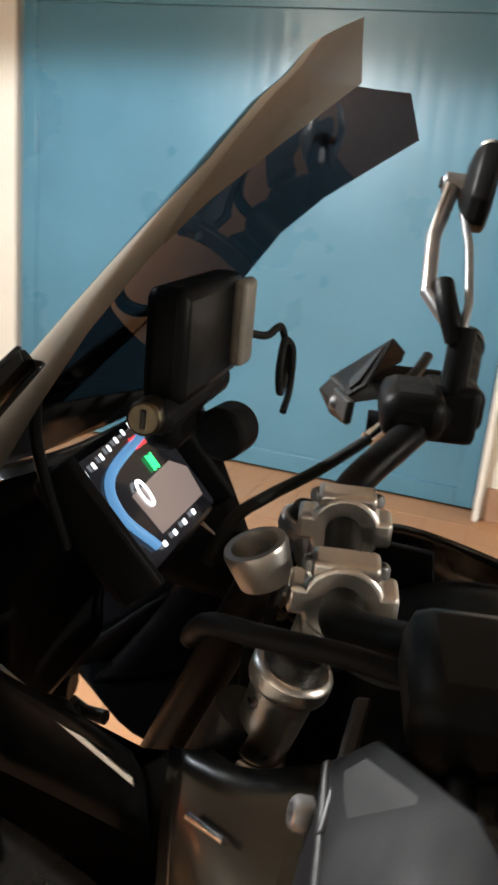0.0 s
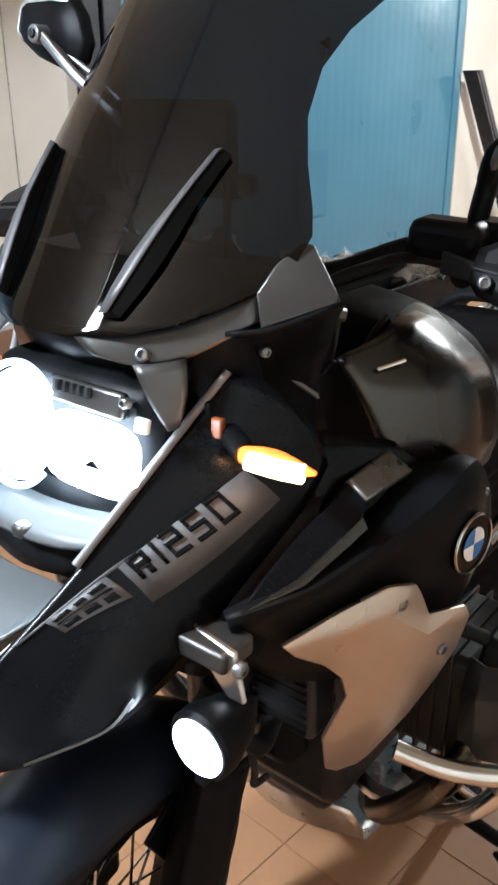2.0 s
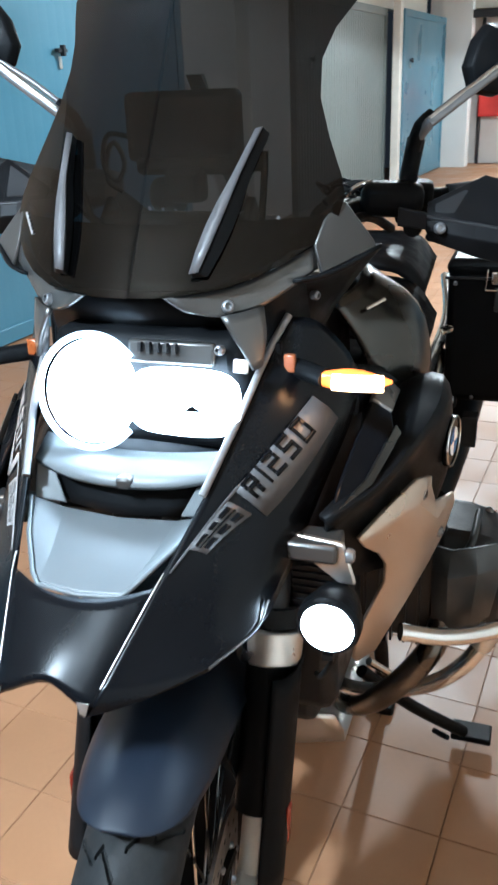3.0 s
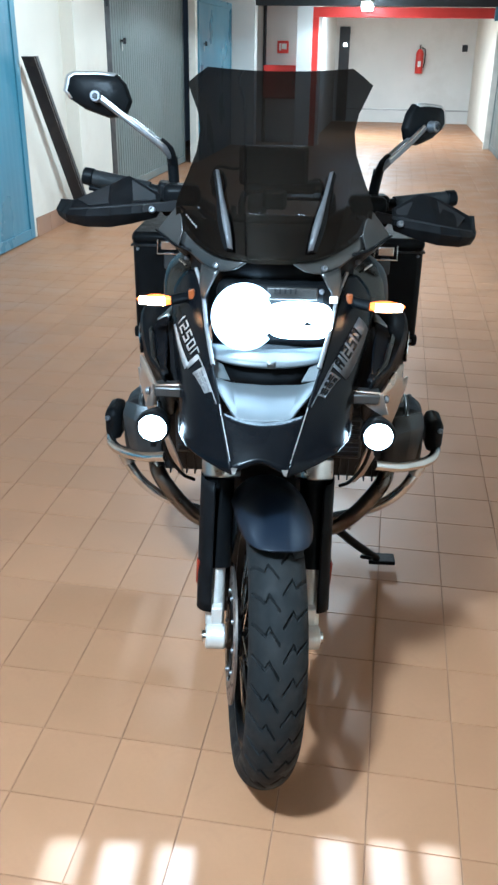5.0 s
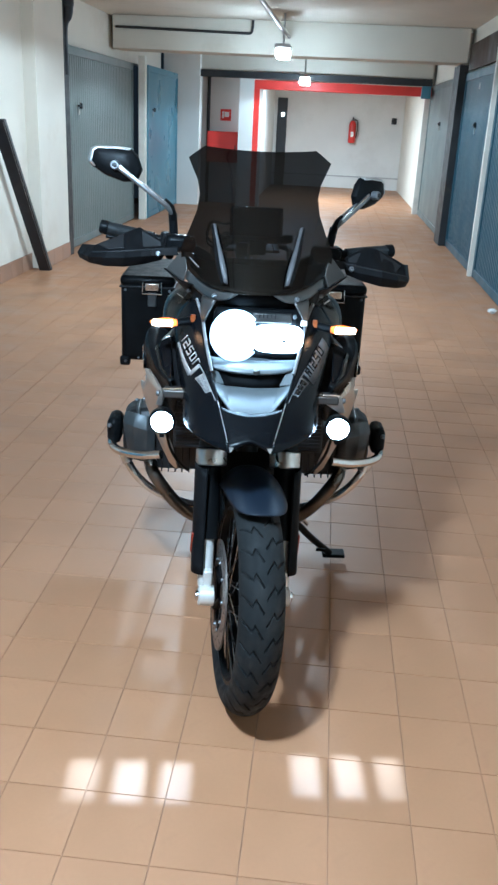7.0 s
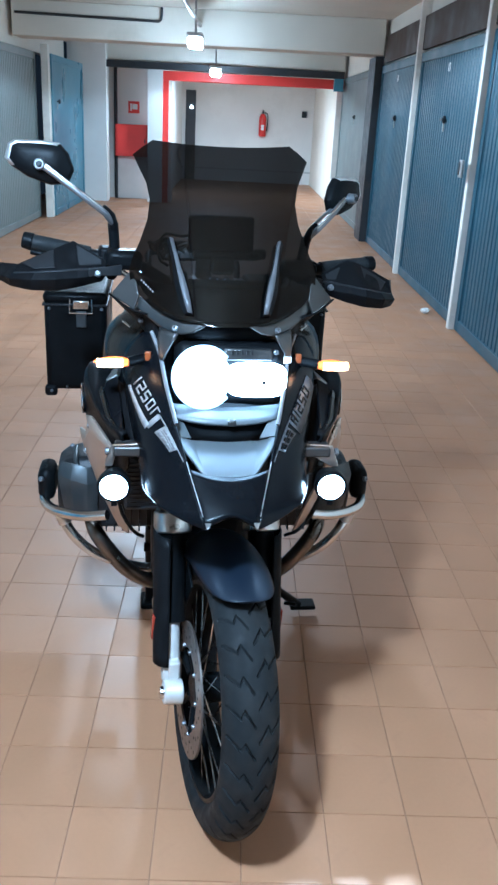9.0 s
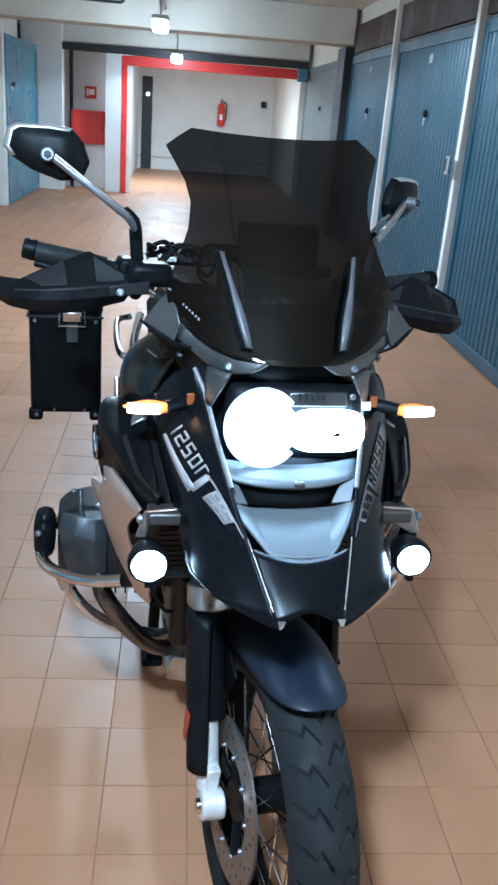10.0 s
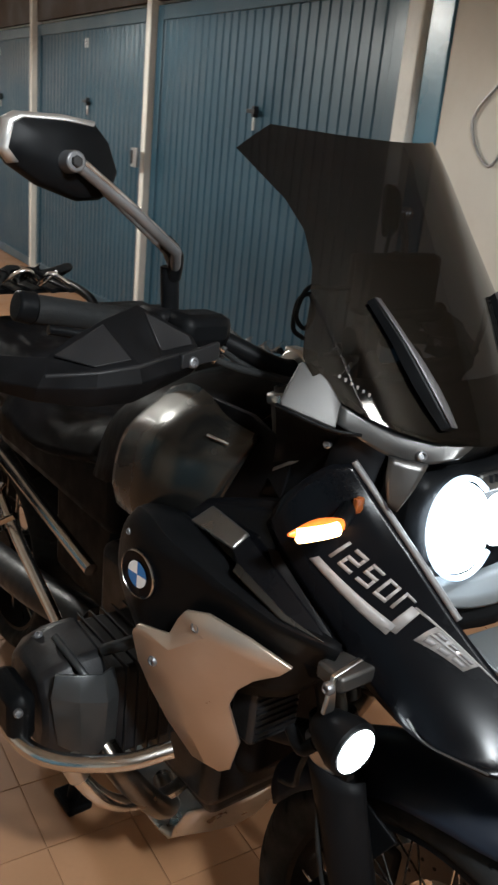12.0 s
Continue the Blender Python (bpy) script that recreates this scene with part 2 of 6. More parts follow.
def part(name, bm, material, parent=None, label="", bevel=0.0, solid=0.0, sharp=34, subdiv=0):
    """One mesh object, under a thing or under a part."""
    ob = new(name, bpy.data.meshes.new(name))
    finish(ob, bm, material, sharp)
    if parent:
        ob.parent = parent
    if label:
        ob["label"] = label
    if subdiv:
        md = ob.modifiers.new("smooth", "SUBSURF")
        md.levels = md.render_levels = subdiv
    if solid:
        md = ob.modifiers.new("thickness", "SOLIDIFY")
        md.thickness, md.offset = solid, 0
    if bevel:
        md = ob.modifiers.new("edges", "BEVEL")
        md.width, md.segments, md.limit_method, md.angle_limit = bevel, 2, "ANGLE", radians(35)
    return ob


def thing(name, label, category, group="", kind="", m=None):
    ob = new(name)
    if m is not None:
        ob.matrix_world = m
    bpy.context.view_layer.update()
    return tagged(ob, label, category, group, kind)


def box(bm, cx, cy, cz, sx, sy, sz, m=None):
    got = bmesh.ops.create_cube(bm, size=1.0, matrix=(m or Matrix()) @ Matrix.Translation((cx, cy, cz)) @ Matrix.Diagonal((sx, sy, sz, 1)))
    return got["verts"]


def boxes(*rows):
    bm = bmesh.new()
    for r in rows:
        box(bm, *r)
    return bm


def rod(bm, p, q, r, r2=None, seg=16, caps=True):
    p, q = Vector(p), Vector(q)
    d = q - p
    m = Matrix.Translation((p + q) / 2) @ d.to_track_quat("Z", "Y").to_matrix().to_4x4()
    bmesh.ops.create_cone(bm, cap_ends=caps, segments=seg, radius1=r, radius2=r if r2 is None else r2, depth=d.length, matrix=m)
    return bm


def spline(points, steps=6):
    """A smooth curve through the points."""
    p = [Vector(v) for v in points]
    p = [2 * p[0] - p[1]] + p + [2 * p[-1] - p[-2]]
    out = []
    for i in range(1, len(p) - 2):
        a, b, c, d = p[i - 1 : i + 3]
        for k in range(steps):
            t = k / steps
            out.append(0.5 * (2 * b + (c - a) * t + (2 * a - 5 * b + 4 * c - d) * t * t + (3 * b - a - 3 * c + d) * t ** 3))
    return out + [p[-2]]


def tube(bm, points, r, seg=12, steps=6, flat=1.0):
    """A pipe swept along a smooth curve."""
    path = spline(points, steps) if steps > 1 else [Vector(v) for v in points]
    rings, side = [], None
    for i, c in enumerate(path):
        d = (path[min(i + 1, len(path) - 1)] - path[max(i - 1, 0)]).normalized()
        if side is None:
            side = d.cross(Vector((0.31, 0.2, 0.93))).normalized()
        side = (side - d * side.dot(d)).normalized()
        up = d.cross(side)
        rr = r[min(i * len(r) // len(path), len(r) - 1)] if isinstance(r, (list, tuple)) else r
        rings.append([bm.verts.new(c + (side * math.cos(a) + up * math.sin(a) * flat) * rr) for a in (2 * math.pi * k / seg for k in range(seg))])
    for a, b in zip(rings, rings[1:]):
        for k in range(seg):
            bm.faces.new((a[k], a[(k + 1) % seg], b[(k + 1) % seg], b[k]))
    bm.faces.new(rings[0][::-1])
    bm.faces.new(rings[-1])
    return bm


def pipe(*runs, r=0.01, seg=12, steps=6):
    bm = bmesh.new()
    for run in runs:
        tube(bm, run, r, seg, steps)
    return bm


def grid(bm, rows, close=False):
    """Faces between rows of places of equal length."""
    vs = [[bm.verts.new(p) for p in row] for row in rows]
    for a, b in zip(vs, vs[1:]):
        n = len(a)
        for k in range(n if close else n - 1):
            bm.faces.new((a[k], a[(k + 1) % n], b[(k + 1) % n], b[k]))
    return vs


def shell(rows, steps=4):
    """A smooth curved skin through a few rows of control places."""
    rows = [spline(r, steps) for r in rows]
    cols = [spline(c, steps) for c in zip(*rows)]
    bm = bmesh.new()
    grid(bm, list(zip(*cols)))
    return bm


def plate(points, thick, m=None, normal=None):
    """A flat or slightly folded outline with thickness."""
    bm = bmesh.new()
    pts = [Vector(p) for p in points]
    c = sum(pts, Vector()) / len(pts)
    if normal is None:
        normal = Vector()
        for a, b in zip(pts, pts[1:] + pts[:1]):
            normal += (a - c).cross(b - c)
    normal = Vector(normal).normalized() * thick
    lo, hi = [bm.verts.new(p) for p in pts], [bm.verts.new(p + normal) for p in pts]
    bm.faces.new(lo[::-1])
    bm.faces.new(hi)
    for k in range(len(pts)):
        bm.faces.new((lo[k], lo[(k + 1) % len(pts)], hi[(k + 1) % len(pts)], hi[k]))
    bmesh.ops.triangulate(bm, faces=[f for f in bm.faces if len(f.verts) > 4])
    return bm


def lathe(profile, seg, m, shape=None):
    """A ring of (along x, radius) turned round the x axis; shape(x, r, angle) may change the radius."""
    bm = bmesh.new()
    rows = []
    for k in range(seg):
        a = 2 * math.pi * k / seg
        rows.append([m @ Vector((x, (rr := shape(x, r, a) if shape else r) * math.sin(a), rr * math.cos(a))) for x, r in profile])
    grid(bm, rows + [rows[0]])
    bmesh.ops.remove_doubles(bm, verts=bm.verts, dist=1e-6)
    return bm


def turned(bm, m):
    bmesh.ops.transform(bm, matrix=m, verts=bm.verts)
    return bm


def flip(points, s):
    return [(p[0] * s, p[1], p[2]) for p in points]


# ---- the garage ----
H = 2.75                      # ceiling
UR, UL, UA = 1.83, -2.85, -3.35    # door planes: east, west, and the set-back part of the west side
V0, VP, VE = -15.0, 14.3, 20.0      # back wall, red portal, end wall


def slab(name, rows, material, label, bevel=0.004, parent=None):
    ob = part(name, boxes(*rows), material, parent, bevel=bevel)
    ob.matrix_world = GM
    return tagged(ob, label, "", "", "structure")


def ext(u0, u1, v0, v1, z0, z1):
    return ((u0 + u1) / 2, (v0 + v1) / 2, (z0 + z1) / 2, u1 - u0, v1 - v0, z1 - z0)


slab("wall_east", [ext(UR, UR + 0.2, V0, 2.14, 0, H), ext(UR + 0.06, UR + 0.2, 2.14, 10.2, 2.24, H), ext(UR + 0.06, UR + 0.2, 10.55, 14.2, 2.24, H),
                   ext(UR + 0.02, UR + 0.2, 14.6, VE, 0, H)], M_WALL, "cream plastered garage wall above and beside doors")
slab("wall_west", [ext(UL - 0.2, UL, 5.46, 6.95, 0, H), ext(UL - 0.12, UL + 0.13, 6.42, 7.33, 0, H), ext(UL - 0.2, UL - 0.06, 2.3, 5.46, 2.24, H),
                   ext(UL - 0.2, UL - 0.06, 7.34, 13.6, 2.24, H), ext(UA - 0.2, UA, 0.58, 2.0, 0, H), ext(UA - 0.2, UA + 0.1, 0.30, 0.58, 0, H),
                   ext(UA - 0.2, UA - 0.06, -2.3, 0.30, 2.24, H), ext(UA - 0.2, UA, V0, -2.3, 0, H), ext(UA, UL, 2.0, 2.06, 0, H)], M_WALL, "cream plastered garage wall with a pillar")
slab("wall_recess", [ext(-2.9, -2.25, 13.82, 14.1, 0, H)], M_WHITEWALL, "white plastered return wall beside the recess")
slab("wall_recess_back", [ext(-2.4, -1.56, 14.55, 14.75, 0, H)], M_WHITEWALL, "white plastered back wall of the recess")
slab("wall_pier", [ext(-1.56, -1.30, 14.0, 14.3, 0, 2.32)], M_WHITEWALL, "white plastered pier beside the red portal")
slab("wall_north", [ext(-2.2, 2.4, VE, VE + 0.2, 0.28, H)], M_WHITEWALL, "white end wall of the corridor")
slab("wall_far_west", [ext(-2.2, -1.32, 14.75, VE, 0, H)], M_WHITEWALL, "white side wall behind the portal")
slab("wall_south", [ext(UA - 0.2, UR + 0.2, V0 - 0.2, V0, 0, H)], M_WALL, "plain cream wall closing the garage")
slab("baseboard_north", [ext(-2.2, 2.4, VE - 0.015, VE + 0.2, 0, 0.27)], M_WHITEWALL, "pale skirting of the end wall")
slab("trim_north", [ext(-2.2, 2.4, VE - 0.03, VE + 0.1, 0.27, 0.30)], M_ZINC, "thin grey strip above the skirting")
slab("ceiling", [ext(UA - 0.2, UR + 0.2, V0 - 0.2, VE + 0.2, H, H + 0.2)], M_CONC, "cream painted concrete ceiling")
slab("beam", [ext(UL, UR - 0.0, 9.95, 10.45, 2.34, H)], M_CONC, "cream painted concrete cross beam", bevel=0.01)
slab("beam_far", [ext(UL, UR, 14.0, 14.6, 2.32, H)], M_CONC, "cream concrete beam above the portal", bevel=0.01)
slab("trim_brown", [ext(UR + 0.012, UR + 0.055, 2.42, 9.94, 2.25, 2.56)], M_BROWN, "dark brown board above the blue doors")
slab("trim_dark", [ext(UL + 0.02, UR - 0.02, 13.86, 13.99, 2.2, 2.31)], M_DARKSTEEL, "dark pipes and rail under the beam")

# skirting tiles of the west wall
for name, u, v0, v1 in (("baseboard_west", UL, 5.5, 6.41), ("baseboard_pillar", UL + 0.13, 6.42, 7.32), ("baseboard_set_back", UA, 0.59, 1.99), ("baseboard_jamb", UA + 0.1, 0.31, 0.57)):
    n = max(1, round((v1 - v0) / 0.3))
    bm = bmesh.new()
    for k in range(n):
        a, b = v0 + (v1 - v0) * k / n + 0.002, v0 + (v1 - v0) * (k + 1) / n - 0.002
        box(bm, u + 0.006, (a + b) / 2, 0.08, 0.012, b - a, 0.16)
    ob = part(name, bm, M_SKIRT, bevel=0.002)
    ob.matrix_world = GM
    tagged(ob, "low terracotta tile skirting along the wall", "", "", "structure")

# red portal
slab("portal", [ext(-1.30, UR, 14.02, 14.28, 2.04, 2.19), ext(-1.30, -1.20, 14.02, 14.28, 0, 2.04)], M_RED, "red painted steel portal frame", bevel=0.006)
slab("portal_jamb", [ext(-1.20, -1.14, 14.05, 14.3, 0, 2.04)], M_WHITEPOST, "white inner jamb of the portal")


def garage_door(name, u, v0, v1, s, material, label, handle=None, ribs=True, top=2.22, number=False, depth=0.007):
    """An up-and-over sheet door; s: the side it faces (-1: towards -u)."""
    d = tagged(new(name, bpy.data.meshes.new(name)), label, "", "", "structure")
    bm = boxes(ext(u - 0.02, u + 0.02, v0, v0 + 0.09, 0.01, top), ext(u - 0.02, u + 0.02, v1 - 0.09, v1, 0.01, top),
               ext(u - 0.02, u + 0.02, v0 + 0.09, v1 - 0.09, top - 0.09, top), ext(u - 0.02, u + 0.02, v0 + 0.09, v1 - 0.09, 0.01, 0.1))
    finish(d, bm, material)
    md = d.modifiers.new("edges", "BEVEL")
    md.width, md.segments = 0.004, 2
    d.matrix_world = GM
    bpy.context.view_layer.update()
    bm = bmesh.new()
    w, pitch, out = v1 - v0 - 0.18, 0.085, []
    n = int(w / pitch)
    pitch = w / n
    for k in range(n):
        a = v0 + 0.09 + k * pitch
        for f, dep in ((0.0, 0.0), (0.42, 0.0), (0.52, depth), (0.9, depth)) if ribs else ((0, 0), (0.5, 0.0), (0.985, 0.0), (0.99, 0.00003)):
            out.append((u + s * (0.008 - dep), a + f * pitch))
    out.append((u + s * 0.008, v1 - 0.09))
    grid(bm, [[(a, b, z) for a, b in out] for z in (0.1, 0.8, 1.5, top - 0.09)])
    part("panel", bm, material, d).matrix_world = GM
    if handle is not None:
        bm = boxes(ext(-0.045, 0.045, -0.016, 0.016, -0.01, 0.012), ext(-0.012, 0.012, -0.03, 0.0, -0.03, 0.03))
        h = part("handle", bm, M_DARKSTEEL, d, "black T-shaped door handle", bevel=0.003)
        h.matrix_world = GM @ pose(u + s * 0.035, handle, 1.60, 0, 0, 90)
        k = part("lock_plate", boxes(ext(-0.012, 0.012, -0.004, 0.004, -0.035, 0.035)), M_ALU, d, "small bright lock plate", bevel=0.003)
        k.matrix_world = GM @ pose(u + s * 0.022, handle, 1.535, 0, 0, 90)
    if number:
        for o in (-0.025, 0.025):
            part("number_bar", boxes(ext(u + s * 0.012 - 0.002, u + s * 0.012 + 0.002, (v0 + v1) / 2 + o - 0.008, (v0 + v1) / 2 + o + 0.008, 2.0, 2.07)), M_WHITE, d).matrix_world = GM
    return d


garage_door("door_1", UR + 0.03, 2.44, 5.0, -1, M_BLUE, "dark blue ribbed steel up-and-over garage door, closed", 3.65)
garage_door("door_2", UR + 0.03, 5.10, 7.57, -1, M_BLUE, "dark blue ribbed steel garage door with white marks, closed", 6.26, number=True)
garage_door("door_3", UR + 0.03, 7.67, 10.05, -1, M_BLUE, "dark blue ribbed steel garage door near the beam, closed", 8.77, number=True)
garage_door("door_4", UR + 0.03, 10.7, 14.30, -1, M_GREYDOOR, "grey-blue sheet steel garage door, closed", 12.4, ribs=False)
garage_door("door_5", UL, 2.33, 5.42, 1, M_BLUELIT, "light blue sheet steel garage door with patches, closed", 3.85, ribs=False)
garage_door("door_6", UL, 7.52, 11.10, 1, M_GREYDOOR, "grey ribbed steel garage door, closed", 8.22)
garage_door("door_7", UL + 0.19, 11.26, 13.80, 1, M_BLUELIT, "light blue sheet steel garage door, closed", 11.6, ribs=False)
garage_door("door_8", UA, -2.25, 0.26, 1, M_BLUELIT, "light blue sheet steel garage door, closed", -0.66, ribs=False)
slab("door_patch", [ext(UL + 0.0215, UL + 0.024, 3.62, 3.9, 0.6, 1.0)], M_BLUEPATCH, "darker blue patch on the door", bevel=0)

posts = (("door_post", UR + 0.015, 2.3, 2.4, M_WHITEPOST), ("door_post", UR + 0.015, 5.015, 5.085, M_WHITEPOST), ("door_post", UR + 0.015, 7.585, 7.655, M_WHITEPOST),
         ("door_post", UR - 0.03, 14.33, 14.45, M_WHITEPOST), ("door_post", UL + 0.14, 11.11, 11.25, M_WHITEPOST), ("door_post", UA + 0.11, 0.27, 0.30, M_WHITEPOST))
for name, u, v0, v1, m in posts:
    slab(name, [ext(u - 0.05, u + 0.05, v0, v1, 0, 2.33 if v0 > 9 else H)], m, "white painted steel post between garage doors", bevel=0.006)
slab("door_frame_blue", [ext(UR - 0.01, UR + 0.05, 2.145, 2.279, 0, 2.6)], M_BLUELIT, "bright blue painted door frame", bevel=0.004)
for u, v0, v1 in ((UL + 0.02, 2.07, 2.16), (UL + 0.0, 2.20, 2.31), (UL + 0.08, 7.34, 7.50), (UR - 0.02, 10.08, 10.62)):
    slab("door_post_dark", [ext(u - 0.06, u + 0.05, v0, v1, 0, 2.33 if v0 > 9 else H)], M_DARKSTEEL, "dark steel door post with dirt", bevel=0.006)

# door lock on the white post
t = thing("post_latch", "small dark latch on the white door post", "latch", m=GM @ pose(UR - 0.09, 5.05, 1.25))
part("plate", boxes((0, 0, 0, 0.02, 0.10, 0.13)), M_ZINC, t, bevel=0.004)
part("bolt", boxes((-0.012, 0.03, 0, 0.012, 0.03, 0.09)), M_DARKSTEEL, t, bevel=0.003)

# leaning steel profile
t = thing("steel_profile", "dark steel angle profile leaning on the cream wall", "metal bar")
a, b = GM @ Vector((UL + 0.11, 6.33, 0.0)), GM @ Vector((UL + 0.06, 5.37, 1.46))
bm = plate([a, a + Vector((0.10, 0.02, 0)), b + Vector((0.10, 0.02, 0)), b], 0.012)
part("flange", plate([a + Vector((0.10, 0.02, 0)), a + Vector((0.10, 0.09, 0)), b + Vector((0.10, 0.09, 0)), b + Vector((0.10, 0.02, 0))], 0.012), M_DARKSTEEL, t, bevel=0.002)
part("angle_bar", bm, M_DARKSTEEL, t, bevel=0.002)

# fire cabinet, sign, extinguisher
t = thing("fire_hose_cabinet", "red steel fire hose cabinet on the white wall", "cabinet", m=GM @ pose(-1.86, 14.42, 0.74))
part("case", boxes((0, 0, 0.28, 0.62, 0.22, 0.54)), M_RED, t, bevel=0.01)
part("door", boxes((0, -0.118, 0.28, 0.56, 0.012, 0.48)), M_RED, t, bevel=0.004)
part("handle", boxes((0.22, -0.128, 0.28, 0.02, 0.012, 0.07)), M_DARKSTEEL, t, bevel=0.003)
t = thing("fire_sign", "small red and white fire sign on the wall", "sign", m=GM @ pose(-1.86, 14.535, 1.58))
part("board", boxes((0, 0, 0, 0.20, 0.006, 0.20)), M_RED, t, bevel=0.002)
part("symbol", boxes((0.02, -0.006, 0.01, 0.09, 0.004, 0.09), (-0.05, -0.006, 0.0, 0.03, 0.004, 0.12)), M_WHITE, t)
t = thing("fire_extinguisher", "red fire extinguisher hung on the white end wall", "extinguisher", m=GM @ pose(0.62, VE - 0.10, 1.08))
part("bottle", lathe([(0, 0.0), (0, 0.075), (0.02, 0.085), (0.42, 0.085), (0.48, 0.06), (0.51, 0.03), (0.51, 0)], 24, pose(0, 0, 0, 0, -90, 0)), M_RED, t)
part("valve", boxes((0, 0, 0.545, 0.03, 0.03, 0.07), (0.0, -0.03, 0.59, 0.025, 0.11, 0.02)), M_DARKSTEEL, t, bevel=0.003)
part("hose", pipe([(0.03, -0.02, 0.54), (0.11, -0.03, 0.50), (0.12, -0.03, 0.3), (0.10, -0.03, 0.12)], r=0.012), M_RUBBER, t)
part("label_plate", boxes((0.0, -0.0865, 0.2, 0.07, 0.004, 0.12)), M_WHITE, t)
t = thing("wall_switch", "small dark switch box on the wall", "switch", m=GM @ pose(1.62, VE - 0.02, 1.62))
part("case", boxes((0, 0, 0, 0.12, 0.05, 0.14)), M_DARKSTEEL, t, bevel=0.006)
t = thing("dark_doorway", "narrow dark steel door with a glowing box as lamp reflection", "door", m=GM @ pose(-1.12, VE - 0.03, 0))
part("leaf", boxes((0, 0, 1.02, 0.24, 0.05, 2.04)), M_DARKSTEEL, t, bevel=0.005)
# glowing box stands in for a lamp reflected in the door
part("lamp_reflection", boxes((0.02, -0.04, 1.66, 0.07, 0.03, 0.07)), M_GLINT, t, bevel=0.01)
t = thing("junction_box", "blue electrical box beside the portal", "box", m=GM @ pose(1.72, 13.92, 2.10))
part("case", boxes((0, 0, 0, 0.16, 0.12, 0.2)), M_BLUELIT, t, bevel=0.008)

t = thing("downpipe", "thick black downpipe under the ceiling beside the grey door", "pipe")
part("run", turned(pipe([(UL + 0.16, 7.42, 2.75), (UL + 0.16, 7.42, 2.50), (UL + 0.10, 7.42, 2.36), (UL + 0.10, 7.42, 1.9)], r=0.055, steps=4), GM), M_DARKSTEEL, t)
part("collar", turned(rod(bmesh.new(), (UL + 0.16, 7.42, 2.56), (UL + 0.16, 7.42, 2.62), 0.066, None, 20), GM), M_DARKSTEEL, t, bevel=0.004)

# conduits
t = thing("wall_conduit", "black conduit pipe along the cream beam", "pipe")
part("run", turned(pipe([(-2.8, 9.92, 2.60), (-1.05, 9.92, 2.58)], [(-1.05, 9.92, 2.58), (-0.99, 9.92, 2.60), (-0.98, 9.92, 2.74)], r=0.016, steps=2), GM), M_DARKSTEEL, t)
t = thing("ceiling_conduit", "grey cable conduit along the ceiling", "pipe")
part("run", turned(pipe([(-0.58, -4.0, 2.56), (-0.62, 3.0, 2.56), (-0.54, 8.4, 2.56), (-0.50, 9.9, 2.56)], r=0.022, steps=1), GM), M_ZINC, t)
t = thing("recess_pipe", "black drain pipe in the recess", "pipe")
part("run", turned(pipe([(-2.18, 14.5, 0.0), (-2.18, 14.5, 2.6)], r=0.03, steps=1), GM), M_DARKSTEEL, t)
t = thing("wall_cable", "grey cable looped on the plastered wall", "cable")
part("run", turned(pipe([(UR - 0.008, 1.86, 2.5), (UR - 0.008, 1.84, 2.1), (UR - 0.008, 1.76, 1.85), (UR - 0.008, 1.94, 1.62), (UR - 0.008, 1.81, 1.45), (UR - 0.008, 1.71, 1.62)], r=0.006), GM), M_ZINC, t)


def bulkhead_lamp(u, v, z):
    t = thing("ceiling_lamp", "lit white bulkhead lamp hanging under the ceiling conduit", "lamp", "corridor lamps", m=GM @ pose(u, v, z))
    part("housing", boxes((0, 0, 0.10, 0.19, 0.40, 0.05)), M_ZINC, t, bevel=0.02)
    part("diffuser", boxes((0, 0, 0.02, 0.17, 0.37, 0.11)), M_GLASS, t, "lit white diffuser", bevel=0.03)
    part("stem", rod(bmesh.new(), (0, 0, 0.11), (0, 0, H - z), 0.012), M_ZINC, t)


bulkhead_lamp(-0.38, 13.2, 2.14)
bulkhead_lamp(-0.52, 9.1, 2.28)
bulkhead_lamp(-0.50, 4.9, 2.62)
bulkhead_lamp(-0.48, -1.35, 2.42)


# litter on the floor
t = thing("crumpled_paper", "small crumpled white paper by the door", "litter", m=GM @ pose(1.73, 5.6, 0.0))
bm = bmesh.new()
bmesh.ops.create_icosphere(bm, subdivisions=3, radius=0.045)
for v in bm.verts:
    v.co *= 0.8 + 0.45 * noise.noise(v.co * 45)
    v.co.z = max(v.co.z * 0.6 + 0.026, 0.0)
part("paper", bm, M_WHITE, t, sharp=15)


# ---- the motorcycle; -y is its front, +x its left ----
bike = thing("motorcycle", "black adventure touring motorcycle on its centre stand, lights lit", "motorcycle")
STEER = Matrix.Translation((0, 0.10, 0.667)) @ Matrix.Rotation(radians(8.5), 4, Vector((0, 0.377, 0.926))) @ Matrix.Translation((0, -0.10, -0.667))


BARS = STEER @ Matrix.Translation((0, 0.058, -0.018))     # what sits on the handlebar


def bp(name, bm, material, label="", parent=None, steer=False, **kw):
    return part(name, turned(bm, steer if isinstance(steer, Matrix) else STEER) if steer else bm, material, parent or bike, label, **kw)


def disc(bm, p, q, r, seg=24):
    return rod(bm, p, q, r, None, seg)


def bolt(p, d, r=0.007, name="bolt", parent=None, steer=False, material=None):
    p, d = Vector(p), Vector(d).normalized()
    # domed head with a sunk six-sided socket
    turn = d.to_track_quat("X", "Z").to_matrix().to_4x4()
    bm = lathe([(-0.004, 0.0), (-0.004, r * 0.9), (0.0015, r * 0.9), (0.004, r * 0.72), (0.0046, r * 0.48), (0.0010, r * 0.40), (0.0010, 0.0)], 12, Matrix.Translation(p) @ turn)
    return bp(name, bm, material or M_STALK, "", parent, steer)


# front wheel
WC = Vector((0, -0.085, 0.326))
